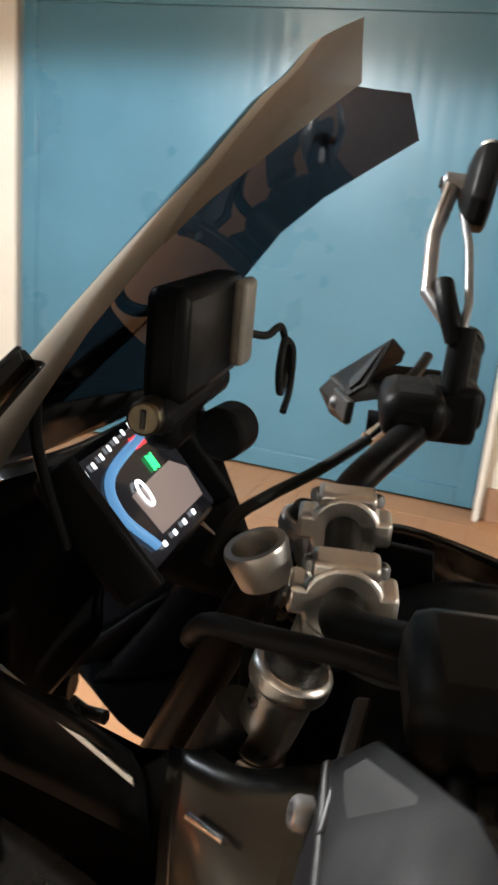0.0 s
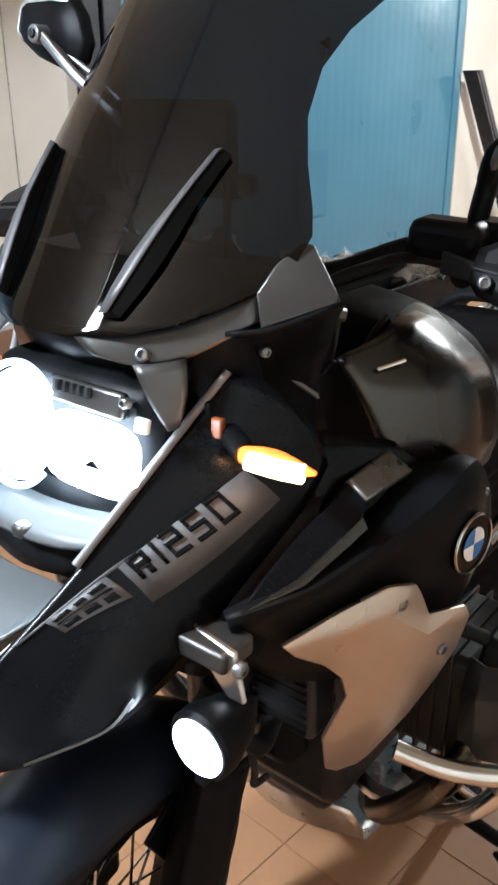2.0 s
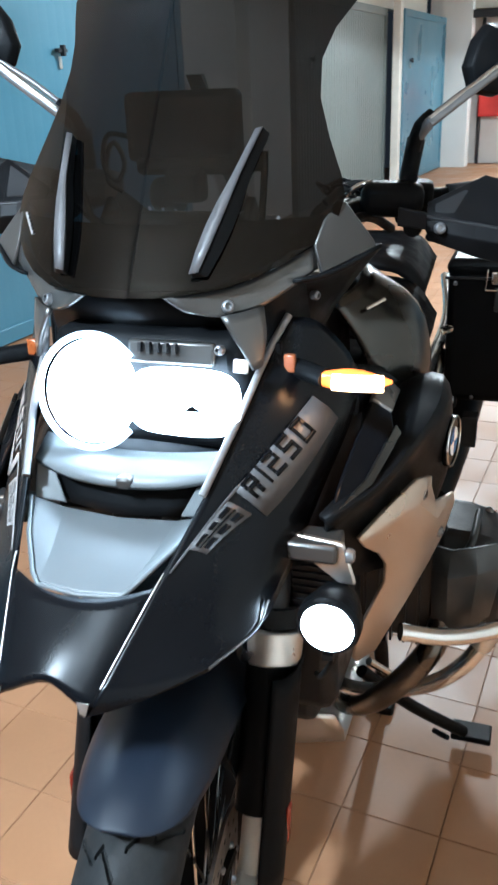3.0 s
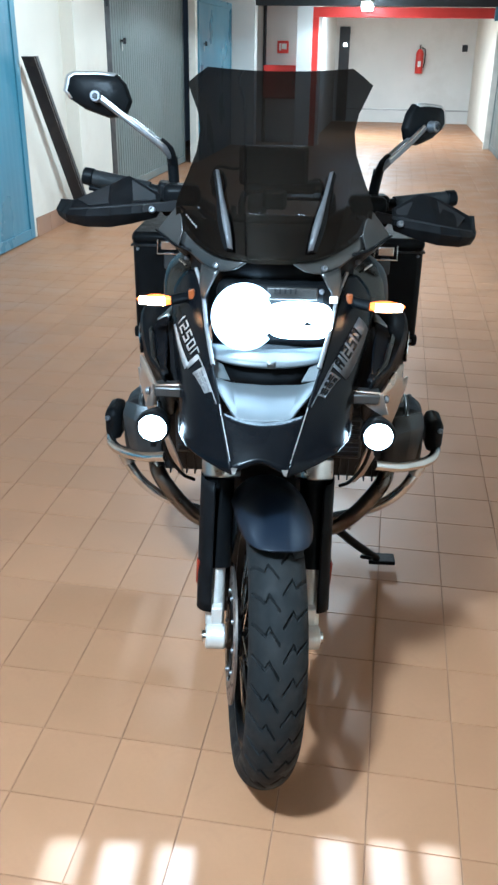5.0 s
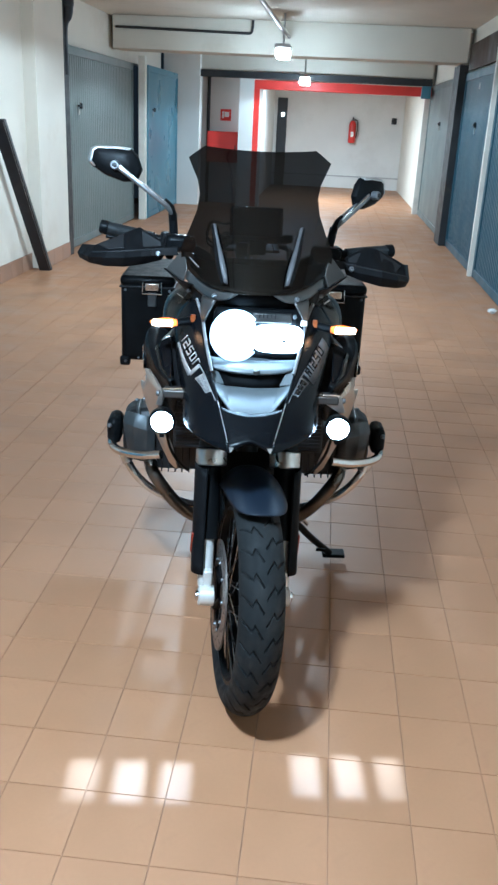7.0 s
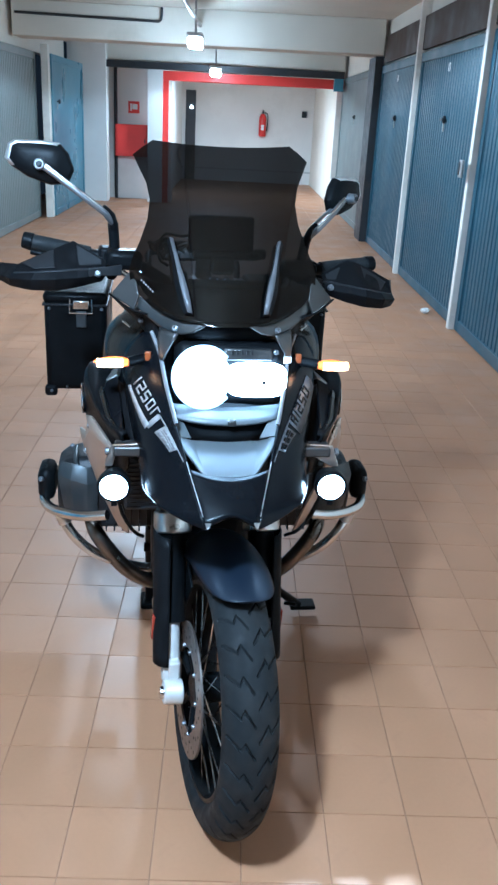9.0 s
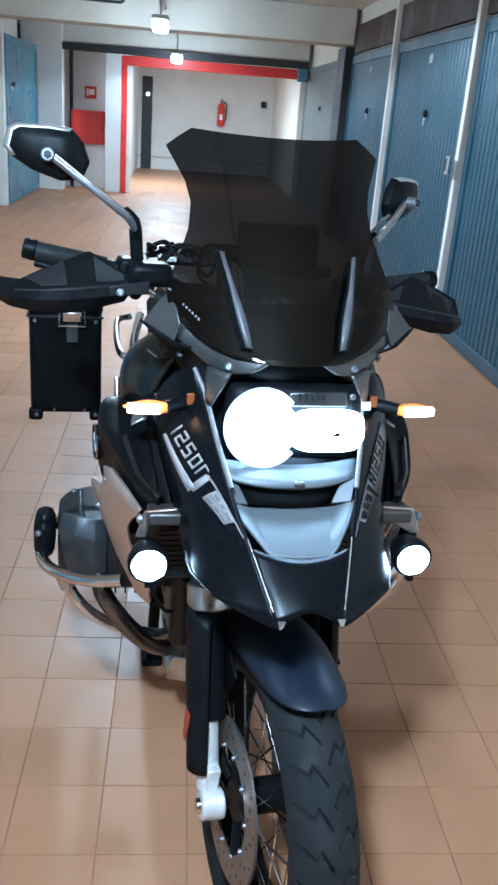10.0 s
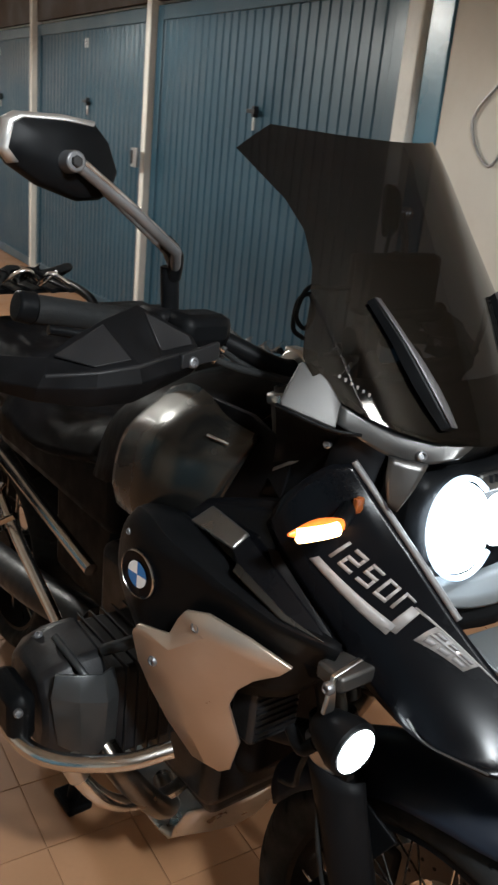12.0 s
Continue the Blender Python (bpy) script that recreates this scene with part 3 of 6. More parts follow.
WM = Matrix.Translation(WC)


def tread(x, r, a):
    """Zigzag cuts from beside the crown to the shoulder, staggered on the two sides, and a thin groove round the tyre."""
    w = abs(x) / 0.055
    if r < 0.288 or w > 0.97:
        return r
    k = (a / (2 * math.pi) * 32 + (0.5 if x > 0 else 0.0)) % 1.0
    if w < 0.08:
        zig = None
    elif w < 0.42:
        zig = 0.10 + 1.43 * (w - 0.08)
    elif w < 0.56:
        zig = 0.586 - 1.7 * (w - 0.42)
    else:
        zig = 0.348 + 0.95 * (w - 0.56)
    cut = zig is not None and abs(k - zig) < 0.05
    return r - (0.0055 if cut else 0.0)


half = [(0.0, 0.3265), (0.0045, 0.3263), (0.009, 0.326), (0.0125, 0.3254), (0.016, 0.3246), (0.0195, 0.3235), (0.023, 0.3222), (0.0265, 0.3206), (0.030, 0.3188), (0.0335, 0.3167), (0.037, 0.3143), (0.040, 0.3118), (0.0435, 0.3085), (0.047, 0.3042), (0.050, 0.300), (0.053, 0.2955), (0.0575, 0.286), (0.0595, 0.276), (0.057, 0.262), (0.050, 0.250), (0.044, 0.243)]
half = [p for a, b in zip(half, half[1:]) for p in (a, ((a[0] + b[0]) / 2, (a[1] + b[1]) / 2 + 0.0001))] + half[-1:]
tyre_profile = [(-x, r) for x, r in half[::-1]] + half[1:]


def wheel(name, centre, scale_w, radius, label, steer, detail):
    m = Matrix.Translation(centre)
    k = radius / 0.3265
    rimprof = [(-0.047 * scale_w, 0.246 * k), (-0.047 * scale_w, 0.236 * k), (-0.03 * scale_w, 0.229 * k), (0.0, 0.222 * k), (0.03 * scale_w, 0.229 * k), (0.047 * scale_w, 0.236 * k), (0.047 * scale_w, 0.246 * k), (0.038 * scale_w, 0.246 * k), (0.0, 0.236 * k), (-0.038 * scale_w, 0.246 * k), (-0.047 * scale_w, 0.246 * k)]
    w = bp(name, lathe(rimprof, 64, m), M_SATIN, label, None, steer)
    bp("tyre", lathe([(x * scale_w, r * k) for x, r in tyre_profile], detail, m, lambda x, r, a: tread(x / scale_w, r / k, a) * k), M_RUBBER, "black road tyre with zigzag tread", w, steer, sharp=50)
    hub = lathe([(-0.062, 0.0), (-0.062, 0.045), (-0.05, 0.05), (-0.03, 0.034), (0.03, 0.034), (0.05, 0.05), (0.062, 0.045), (0.062, 0.0)], 32, m)
    bp("hub", hub, M_SATIN, "", w, steer)
    for i in range(20):
        for s in (-1, 1):
            a = 2 * math.pi * (i + 0.25 * s) / 20
            b = a + (0.75 if i % 2 else -0.75)
            p = m @ Vector((s * 0.05, 0.045 * math.sin(b), 0.045 * math.cos(b)))
            q = m @ Vector((s * 0.030, 0.229 * k * math.sin(a), 0.229 * k * math.cos(a)))
            # every fifth spoke in bright steel stands for the occasional glint
            bp("spoke", rod(bmesh.new(), p, q, 0.0019, None, 6), M_STEEL if i % 5 == 0 else M_SPOKE, "", w, steer)
    return w


fw = wheel("front_wheel", WC, 1.0, 0.3265, "spoked black front wheel", True, 1280)
for s in (-1, 1):
    x = s * 0.072
    prof = [(x - 0.0025, 0.096), (x + 0.0025, 0.096), (x + 0.0025, 0.153), (x - 0.0025, 0.153), (x - 0.0025, 0.096)]
    d = bp("brake_disc", lathe(prof, 64, WM), M_DISC, "perforated steel brake disc", fw, True)
    bm = bmesh.new()
    for i in range(5):
        a = 2 * math.pi * i / 5
        rod(bm, WM @ Vector((s * 0.06, 0.04 * math.sin(a), 0.04 * math.cos(a))), WM @ Vector((s * 0.07, 0.1 * math.sin(a), 0.1 * math.cos(a))), 0.009, None, 8)
    bp("disc_carrier", bm, M_SATIN, "", fw, True)
    for i in range(10):
        a = 2 * math.pi * i / 10
        p = WM @ Vector((x + s * 0.003, 0.098 * math.sin(a), 0.098 * math.cos(a)))
        bolt(p, (s, 0, 0), 0.006, "disc_bolt", fw, True)
    # drilled holes, dark rings on the disc
    bm = bmesh.new()
    for i in range(40):
        a, r = 2 * math.pi * i / 40, (0.115, 0.128, 0.141)[i % 3]
        p = WM @ Vector((x, r * math.sin(a), r * math.cos(a)))
        rod(bm, p - Vector((0.0032, 0, 0)), p + Vector((0.0032, 0, 0)), 0.0035, None, 8)
    tagged(bp("disc_holes", bm, M_DARKENG, "", fw, True), kind="stuff")


def fork_y(z):
    return -0.066 + (z - 0.313) * 0.40


for s in (-1, 1):
    X = s * 0.106
    leg = bp("fork_leg", rod(bmesh.new(), (X, fork_y(0.46), 0.46), (X, fork_y(0.70), 0.70), 0.030, 0.031, 24), M_SATIN, "black fork leg", None, True)
    bp("stanchion", rod(bmesh.new(), (X, fork_y(0.69), 0.69), (X * 0.98, fork_y(1.10), 1.10), 0.022, None, 20), M_DARKENG, "", leg, True)
    d = Vector((0, 0.371, 0.928))
    c = Vector((X, fork_y(0.672), 0.672))
    bm = bmesh.new()
    rod(bm, c - d * 0.024, c + d * 0.024, 0.044, 0.044, 32)
    bp("fork_clamp_ring", bm, M_ALU, "bright aluminium clamp ring", leg, True, bevel=0.004)
    bm = bmesh.new()
    rod(bm, c + d * 0.026, c + d * 0.05, 0.038, 0.034, 28)
    bp("dust_seal", bm, M_RUBBER, "", leg, True)
    # fork guard
    rows = []
    for k in range(5):
        z = 0.66 - 0.28 * k / 4
        y, w = fork_y(z), 0.052 - 0.006 * k
        rows.append([(X + s * 0.012 + s * 0.032 * math.cos(q), y - 0.008 + w * math.sin(q), z) for q in (-1.5, -0.9, -0.3, 0.3, 0.9)])
    bp("fork_guard", shell(rows, 3), M_MATTE, "dark fork guard", leg, True, solid=0.004)
    # light axle casting
    bm = bmesh.new()
    tube(bm, [(X + s * 0.004, fork_y(0.47), 0.47), (X + s * 0.004, fork_y(0.40), 0.40), (X + s * 0.003, fork_y(0.33), 0.335)], 0.022, 14, 4)
    rod(bm, (X - s * 0.02, WC.y, WC.z - 0.005), (X + s * 0.024, WC.y, WC.z - 0.005), 0.029, 0.027, 24)
    box(bm, X, WC.y + 0.03, WC.z + 0.035, 0.026, 0.045, 0.06)
    cast = bp("axle_casting", bm, M_WHITEFORK, "light grey axle casting", leg, True, bevel=0.004)
    bm = rod(bmesh.new(), (X + s * 0.023, WC.y, WC.z - 0.005), (X + s * 0.032, WC.y, WC.z - 0.005), 0.015, 0.013, 20)
    bp("axle_end", bm, M_STEEL, "", cast, True)
    bp("reflector", boxes((X + s * 0.045, fork_y(0.45) - 0.004, 0.452, 0.008, 0.020, 0.062)), M_REFLECT, "red side reflector", leg, True, bevel=0.004)
    bp("brake_caliper", boxes((s * 0.085, 0.055, 0.36, 0.05, 0.06, 0.11)), M_DARKENG, "", leg, True, bevel=0.01)
    bp("brake_line", pipe([(X + s * 0.03, fork_y(0.44) + 0.03, 0.42), (X + s * 0.035, fork_y(0.55) + 0.03, 0.55), (X + s * 0.02, 0.09, 0.68), (s * 0.08, 0.14, 0.80)], r=0.004), M_RUBBER, "", leg, True)

# front mudguard
rows = []
for k in range(9):
    a = radians((-26, -24, -19.5, -11, 1, 16, 32, 48, 62)[k])
    w = (0.018, 0.044, 0.062, 0.074, 0.080, 0.082, 0.082, 0.08, 0.078)[k]
    dr = (w / 0.084) ** 2.5
    r = 0.362 - 0.004 * k * 0
    rows.append([(w * t, WC.y + (r - dr * (0.032 * t * t + 0.03 * t ** 4)) * math.sin(a), WC.z + (r - dr * (0.032 * t * t + 0.03 * t ** 4)) * math.cos(a)) for t in (-1, -0.8, -0.4, 0, 0.4, 0.8, 1)])
bp("front_mudguard", shell(rows, 3), M_FENDER, "satin dark mudguard over the front wheel", None, True, solid=0.005)
for s in (-1, 1):
    bp("mudguard_stay", plate(flip([(0.074, -0.03, 0.56), (0.074, 0.06, 0.60), (0.076, 0.10, 0.54), (0.078, 0.02, 0.47)], s), 0.006 * s), M_SATIN, "", None, True, bevel=0.002)

# beak: ledge, light-catching recess, front apron
bp("headlight_ledge", shell([[(0.122, -0.010, 0.990), (0.06, -0.035, 0.992), (0, -0.042, 0.992), (-0.06, -0.035, 0.992), (-0.122, -0.010, 0.990)],
                           [(0.112, -0.058, 0.978), (0.06, -0.078, 0.972), (0, -0.084, 0.970), (-0.06, -0.078, 0.972), (-0.112, -0.058, 0.978)]], 3), M_RECESS, "pale grey plastic ledge under the headlight", solid=0.006)
bm = boxes((0.010, -0.078, 0.974, 0.018, 0.018, 0.014))
bp("ledge_notch", bm, M_NOSE, "", bevel=0.004)
bp("intake_mouth", shell([[(0.090, -0.050, 0.968), (0, -0.062, 0.966), (-0.090, -0.050, 0.968)], [(0.070, -0.062, 0.932), (0, -0.074, 0.930), (-0.070, -0.062, 0.932)]], 3), M_SATIN, "dark air intake mouth", solid=0.004)
for s in (-1, 1):
    bp("mouth_cheek", plate(flip([(0.112, -0.056, 0.976), (0.086, -0.060, 0.966), (0.070, -0.072, 0.936), (0.100, -0.086, 0.946)], s), 0.004), M_RECESS, "", bevel=0.0015)
# hexagonal scoop: flat middle, two folded flanks, a pale rim
bm = bmesh.new()
grid(bm, [[(0.101, -0.086, 0.946), (0.068, -0.080, 0.934), (0, -0.084, 0.932), (-0.068, -0.080, 0.934), (-0.101, -0.086, 0.946)],
          [(0.082, -0.128, 0.927), (0.057, -0.130, 0.912), (0, -0.134, 0.910), (-0.057, -0.130, 0.912), (-0.082, -0.128, 0.927)],
          [(0.056, -0.168, 0.906), (0.047, -0.176, 0.899), (0, -0.180, 0.897), (-0.047, -0.176, 0.899), (-0.056, -0.168, 0.906)]])
bp("beak_recess", bm, M_RECESS, "grey hexagonal beak scoop lit by the headlight", solid=0.005, sharp=12, bevel=0.002)
bp("recess_lip", pipe([(0.103, -0.088, 0.948), (0.083, -0.131, 0.929), (0.056, -0.172, 0.907), (0.046, -0.181, 0.9005), (0, -0.185, 0.899), (-0.046, -0.181, 0.9005), (-0.056, -0.172, 0.907), (-0.083, -0.131, 0.929), (-0.103, -0.088, 0.948)], r=0.0026, steps=1), M_RECESS, "pale rim of the scoop")
bp("beak", shell([[(0.080, -0.168, 0.908), (0.04, -0.186, 0.901), (0, -0.190, 0.898), (-0.04, -0.186, 0.901), (-0.080, -0.168, 0.908)],
                [(0.066, -0.212, 0.872), (0.045, -0.226, 0.868), (0, -0.232, 0.870), (-0.045, -0.226, 0.868), (-0.066, -0.212, 0.872)],
                [(0.050, -0.266, 0.830), (0.034, -0.264, 0.838), (0, -0.258, 0.850), (-0.034, -0.264, 0.838), (-0.050, -0.266, 0.830)]], 4), M_BLACK, "glossy black pointed beak", solid=0.006)
for s in (-1, 1):
    # bright metal patches put in for the highlights on the beak tips
    bp("tip_glint", plate(flip([(0.040, -0.269, 0.842), (0.052, -0.268, 0.842), (0.049, -0.272, 0.830), (0.044, -0.272, 0.833)], s), 0.0015), M_ALU, "bright patch painted as the tip's highlight")
bp("beak_underside", shell([[(0.056, -0.255, 0.822), (0, -0.248, 0.842), (-0.056, -0.255, 0.822)], [(0.075, -0.10, 0.79), (0, -0.10, 0.83), (-0.075, -0.10, 0.79)], [(0.10, 0.06, 0.80), (0, 0.06, 0.85), (-0.10, 0.06, 0.80)]], 4), M_SATIN, "", solid=0.004)

for s in (-1, 1):
    # beak side panel
    rows = [flip([(0.154, 0.066, 1.122), (0.178, 0.088, 1.112), (0.206, 0.120, 1.068), (0.214, 0.140, 1.020)], s),
            flip([(0.137, 0.034, 1.084), (0.165, 0.05, 1.072), (0.200, 0.085, 1.030), (0.210, 0.105, 0.985)], s),
            flip([(0.124, -0.025, 1.034), (0.146, -0.012, 1.012), (0.182, 0.010, 0.965), (0.192, 0.025, 0.925)], s),
            flip([(0.104, -0.090, 0.972), (0.126, -0.078, 0.955), (0.164, -0.062, 0.912), (0.176, -0.045, 0.868)], s),
            flip([(0.078, -0.172, 0.905), (0.102, -0.160, 0.894), (0.142, -0.140, 0.874), (0.166, -0.124, 0.845)], s),
            flip([(0.048, -0.270, 0.828), (0.072, -0.254, 0.830), (0.110, -0.226, 0.838), (0.142, -0.195, 0.846)], s)]
    sp = bp("beak_side_panel", shell(rows, 4), M_BLACK, "glossy black side panel with pale lettering", solid=0.005)
    bp("panel_edge_line", pipe([Vector(rows[k][0]) + Vector((-0.001 * s, -0.0025, 0.003)) for k in range(4)], r=0.0042, steps=5), M_DECALDIM, "pale edge line beside the headlight", sp)
    # thin bright line stands in for the highlight along the crease
    bp("panel_edge_line", pipe(flip([(0.084, -0.156, 0.919), (0.079, -0.174, 0.907), (0.055, -0.250, 0.846)], s), r=0.0010), M_ALU, "", sp)
    bp("panel_edge_line", pipe(flip([(0.172, -0.098, 0.866), (0.166, -0.128, 0.848), (0.143, -0.197, 0.848)], s), r=0.0013), M_NOSE, "", sp)
    # decal: a model name, drawn as plain bars and boxes
    cols = [spline([rows[k][j] for k in range(1, 6)], 10) for j in range(4)]
    skin = [spline([c[i] for c in cols], 8) for i in range(len(cols[0]))]

    def on_panel(a, b, lift):
        i, j = a * (len(skin) - 1), b * (len(skin[0]) - 1)
        k, q = min(int(i), len(skin) - 2), min(int(j), len(skin[0]) - 2)
        f, g = i - k, j - q
        p = skin[k][q].lerp(skin[k + 1][q], f).lerp(skin[k][q + 1].lerp(skin[k + 1][q + 1], f), g)
        n = (skin[k + 1][q] - skin[k][q]).cross(skin[k][q + 1] - skin[k][q]).normalized()
        return p + (n if n.x * s > 0 else -n) * lift

    def decal(name, c0, c1, c2, c3, material=M_DECAL, lift=0.0042):
        """A thin patch on the panel between four corners (along, across)."""
        bm = bmesh.new()
        pts = []
        for i in range(7):
            u = i / 6
            lo, hi = (c0[0] + (c1[0] - c0[0]) * u, c0[1] + (c1[1] - c0[1]) * u), (c3[0] + (c2[0] - c3[0]) * u, c3[1] + (c2[1] - c3[1]) * u)
            pts.append([on_panel(lo[0] + (hi[0] - lo[0]) * v, lo[1] + (hi[1] - lo[1]) * v, lift) for v in (0, 0.5, 1)])
        grid(bm, pts)
        return bp(name, bm, material, "", sp, solid=0.0008)

    # left decal in duller grey: that side's weaker light is put into the colour
    if s > 0:
        decal("decal_band", (0.05, 0.76), (0.45, 0.55), (0.45, 0.30), (0.06, 0.50), M_BAND)
    else:
        decal("decal_stripe", (0.07, 0.74), (0.405, 0.58), (0.405, 0.50), (0.085, 0.66))
        decal("decal_stripe", (0.385, 0.56), (0.425, 0.53), (0.425, 0.32), (0.39, 0.34))
    decal("decal_line", (0.40, 0.345), (0.70, 0.075), (0.70, 0.045), (0.40, 0.315), M_BAND if s > 0 else M_DECAL)
    decal("decal_block", (0.475, 0.47), (0.63, 0.33), (0.635, 0.12), (0.485, 0.27), M_BAND if s > 0 else M_DECAL)

    def base(a):
        return 0.60 - (a - 0.10) * 0.55

    one, two = ((0.0, 0.011, -0.15, 0.0),), ((0.0, 0.05, -0.025, 0.0), (0.0, 0.05, -0.15, -0.125), (0.0, 0.011, -0.08, 0.0), (0.039, 0.05, -0.15, -0.07), (0.0, 0.05, -0.088, -0.063))
    five = ((0.0, 0.05, -0.025, 0.0), (0.0, 0.05, -0.15, -0.125), (0.0, 0.011, -0.15, -0.07), (0.039, 0.05, -0.08, 0.0), (0.0, 0.05, -0.088, -0.063))
    nought = ((0.0, 0.05, -0.025, 0.0), (0.0, 0.05, -0.15, -0.125), (0.0, 0.011, -0.15, 0.0), (0.039, 0.05, -0.15, 0.0))
    stem = ((0.0, 0.013, -0.15, 0.0), (0.0, 0.05, -0.15, -0.12), (0.0, 0.05, -0.085, -0.055), (0.037, 0.05, -0.15, -0.055), (0.028, 0.044, -0.06, 0.0))
    hook = ((0.0, 0.011, -0.16, 0.0), (0.0, 0.045, -0.16, -0.135))
    for a0, bars in ((0.43, stem), (0.36, one), (0.33, two), (0.26, five), (0.19, nought)) if s > 0 else ((0.10, one), (0.135, two), (0.205, five), (0.275, nought), (0.345, hook)):
        for x0, x1, y0, y1 in bars:
            x0, x1 = (a0 - x1, a0 - x0) if s > 0 else (a0 + x0, a0 + x1)
            b0, b1 = base(x0) + 0.03 * (s > 0), base(x1) + 0.03 * (s > 0)
            decal("decal_bar", (x0, b0 + y1), (x1, b1 + y1), (x1, b1 + y0), (x0, b0 + y0), M_BLACK if s > 0 else M_DECAL, 0.0056 if s > 0 else 0.0042)
    for u0, u1, v0, v1 in ((0.08, 0.92, 0.46, 0.54), (0.1, 0.3, 0.12, 0.36), (0.38, 0.6, 0.12, 0.36), (0.68, 0.9, 0.12, 0.36), (0.1, 0.34, 0.64, 0.88), (0.42, 0.58, 0.64, 0.88), (0.66, 0.9, 0.64, 0.88)):
        def blk(u, v):
            return 0.478 + 0.155 * u + 0.008 * v, 0.47 - 0.14 * u - 0.20 * v
        decal("decal_bar", blk(u0, v0), blk(u1, v0), blk(u1, v1), blk(u0, v1), M_BLACK if s > 0 else M_DECALDIM, 0.0056)
    bolt((s * 0.182, 0.075, 1.062), (s, -0.4, 0.4), 0.006)

    # nose panels beside the screen
    rows = [flip([(0.050, -0.036, 1.164), (0.090, -0.014, 1.164), (0.124, 0.014, 1.171), (0.155, 0.040, 1.184), (0.183, 0.064, 1.199)], s),
            flip([(0.062, -0.036, 1.156), (0.098, -0.014, 1.152), (0.129, 0.011, 1.157), (0.159, 0.038, 1.170), (0.187, 0.061, 1.187)], s),
            flip([(0.074, -0.034, 1.149), (0.104, -0.013, 1.139), (0.134, 0.012, 1.142), (0.162, 0.038, 1.158), (0.189, 0.060, 1.177)], s)]
    rows = [[(p[0] - 0.006 * s, p[1] + 0.012, p[2] - 0.003) for p in r] for r in rows]
    bp("nose_panel", shell(rows, 3), M_NOSE, "satin grey nose panel beside the screen", solid=0.004)
    rows = [flip([(0.104, -0.015, 1.141), (0.122, -0.002, 1.143), (0.140, 0.016, 1.146)], s), flip([(0.120, -0.014, 1.112), (0.132, -0.003, 1.113), (0.143, 0.012, 1.116)], s), flip([(0.134, -0.006, 1.082), (0.137, -0.001, 1.083), (0.140, 0.004, 1.085)], s)]
    rows = [[(p[0] - 0.004 * s, p[1] + 0.010, p[2] - 0.003) for p in r] for r in rows]
    bp("nose_leg", shell(rows, 3), M_NOSE, "", solid=0.005)
    bolt((s * 0.106, 0.002, 1.147), (s * 0.4, -0.8, 0.4), 0.0075)
    wing = flip([(0.180, 0.072, 1.200), (0.186, 0.092, 1.222), (0.193, 0.120, 1.238), (0.202, 0.128, 1.236), (0.236, 0.118, 1.196), (0.238, 0.112, 1.190), (0.190, 0.066, 1.170)], s)
    bp("nose_wing", plate(wing, 0.005 * s), M_NOSE, "satin grey wing panel", bevel=0.002)
    rows = [flip([(0.165, 0.046, 1.166), (0.200, 0.070, 1.172), (0.243, 0.116, 1.192)], s), flip([(0.152, 0.072, 1.150), (0.184, 0.102, 1.150), (0.222, 0.136, 1.168)], s), flip([(0.150, 0.095, 1.090), (0.152, 0.150, 1.082), (0.158, 0.205, 1.080)], s), flip([(0.150, 0.10, 1.04), (0.152, 0.15, 1.03), (0.160, 0.22, 1.02)], s)]
    bp("cockpit_side", shell(rows, 3), M_SATIN, "dark cockpit side panel", solid=0.004)
    bolt((s * 0.176, 0.090, 1.141), (s, -0.7, 0.1), 0.006)
    bp("trim_strip", plate(flip([(0.161, 0.106, 1.130), (0.158, 0.206, 1.064), (0.159, 0.208, 1.057), (0.162, 0.106, 1.125)], s), 0.004 * s), M_ALU, "", bevel=0.001)

# inner fairing behind the lamp
for s in (-1, 1):
    rows = [flip([(0.122, 0.036, 1.162), (0.172, 0.064, 1.166)], s), flip([(0.128, 0.046, 1.11), (0.166, 0.094, 1.13)], s), flip([(0.138, 0.052, 1.05), (0.172, 0.104, 1.06)], s)]
    bp("inner_cover", shell(rows, 2), M_MATTE, "", solid=0.003)
bp("inner_fairing", shell([[(0.12, 0.03, 1.155), (0, 0.0, 1.160), (-0.12, 0.03, 1.155)], [(0.122, 0.045, 1.05), (0, 0.03, 1.05), (-0.122, 0.045, 1.05)], [(0.11, -0.0, 0.96), (0, -0.03, 0.95), (-0.11, -0.0, 0.96)]], 3), M_SATIN, "black headlight surround", solid=0.006)
bp("front_frame", boxes((0, 0.055, 1.07, 0.20, 0.05, 0.16)), M_MATTE, "", bevel=0.015)

bp("inner_side_cover", plate([(0.15, 0.04, 1.10), (0.15, 0.155, 1.098), (0.15, 0.172, 1.072), (0.15, 0.195, 1.052), (0.15, 0.225, 1.078), (0.15, 0.250, 1.088), (0.15, 0.295, 1.068), (0.15, 0.335, 1.10), (0.15, 0.37, 1.115), (0.15, 0.40, 0.95), (0.15, 0.04, 0.90)], 0.008), M_MATTE, "black inner cover", bevel=0.002)
bp("inner_side_cover", plate([(-0.15, 0.17, 1.095), (-0.15, 0.265, 1.12), (-0.15, 0.37, 1.115), (-0.15, 0.40, 0.93), (-0.15, 0.20, 0.94)], 0.008), M_MATTE, "black inner cover", bevel=0.002)

bp("frame_plate", boxes((0.05, 0.305, 1.03, 0.01, 0.12, 0.15)), M_MATTE, "", bevel=0.002)
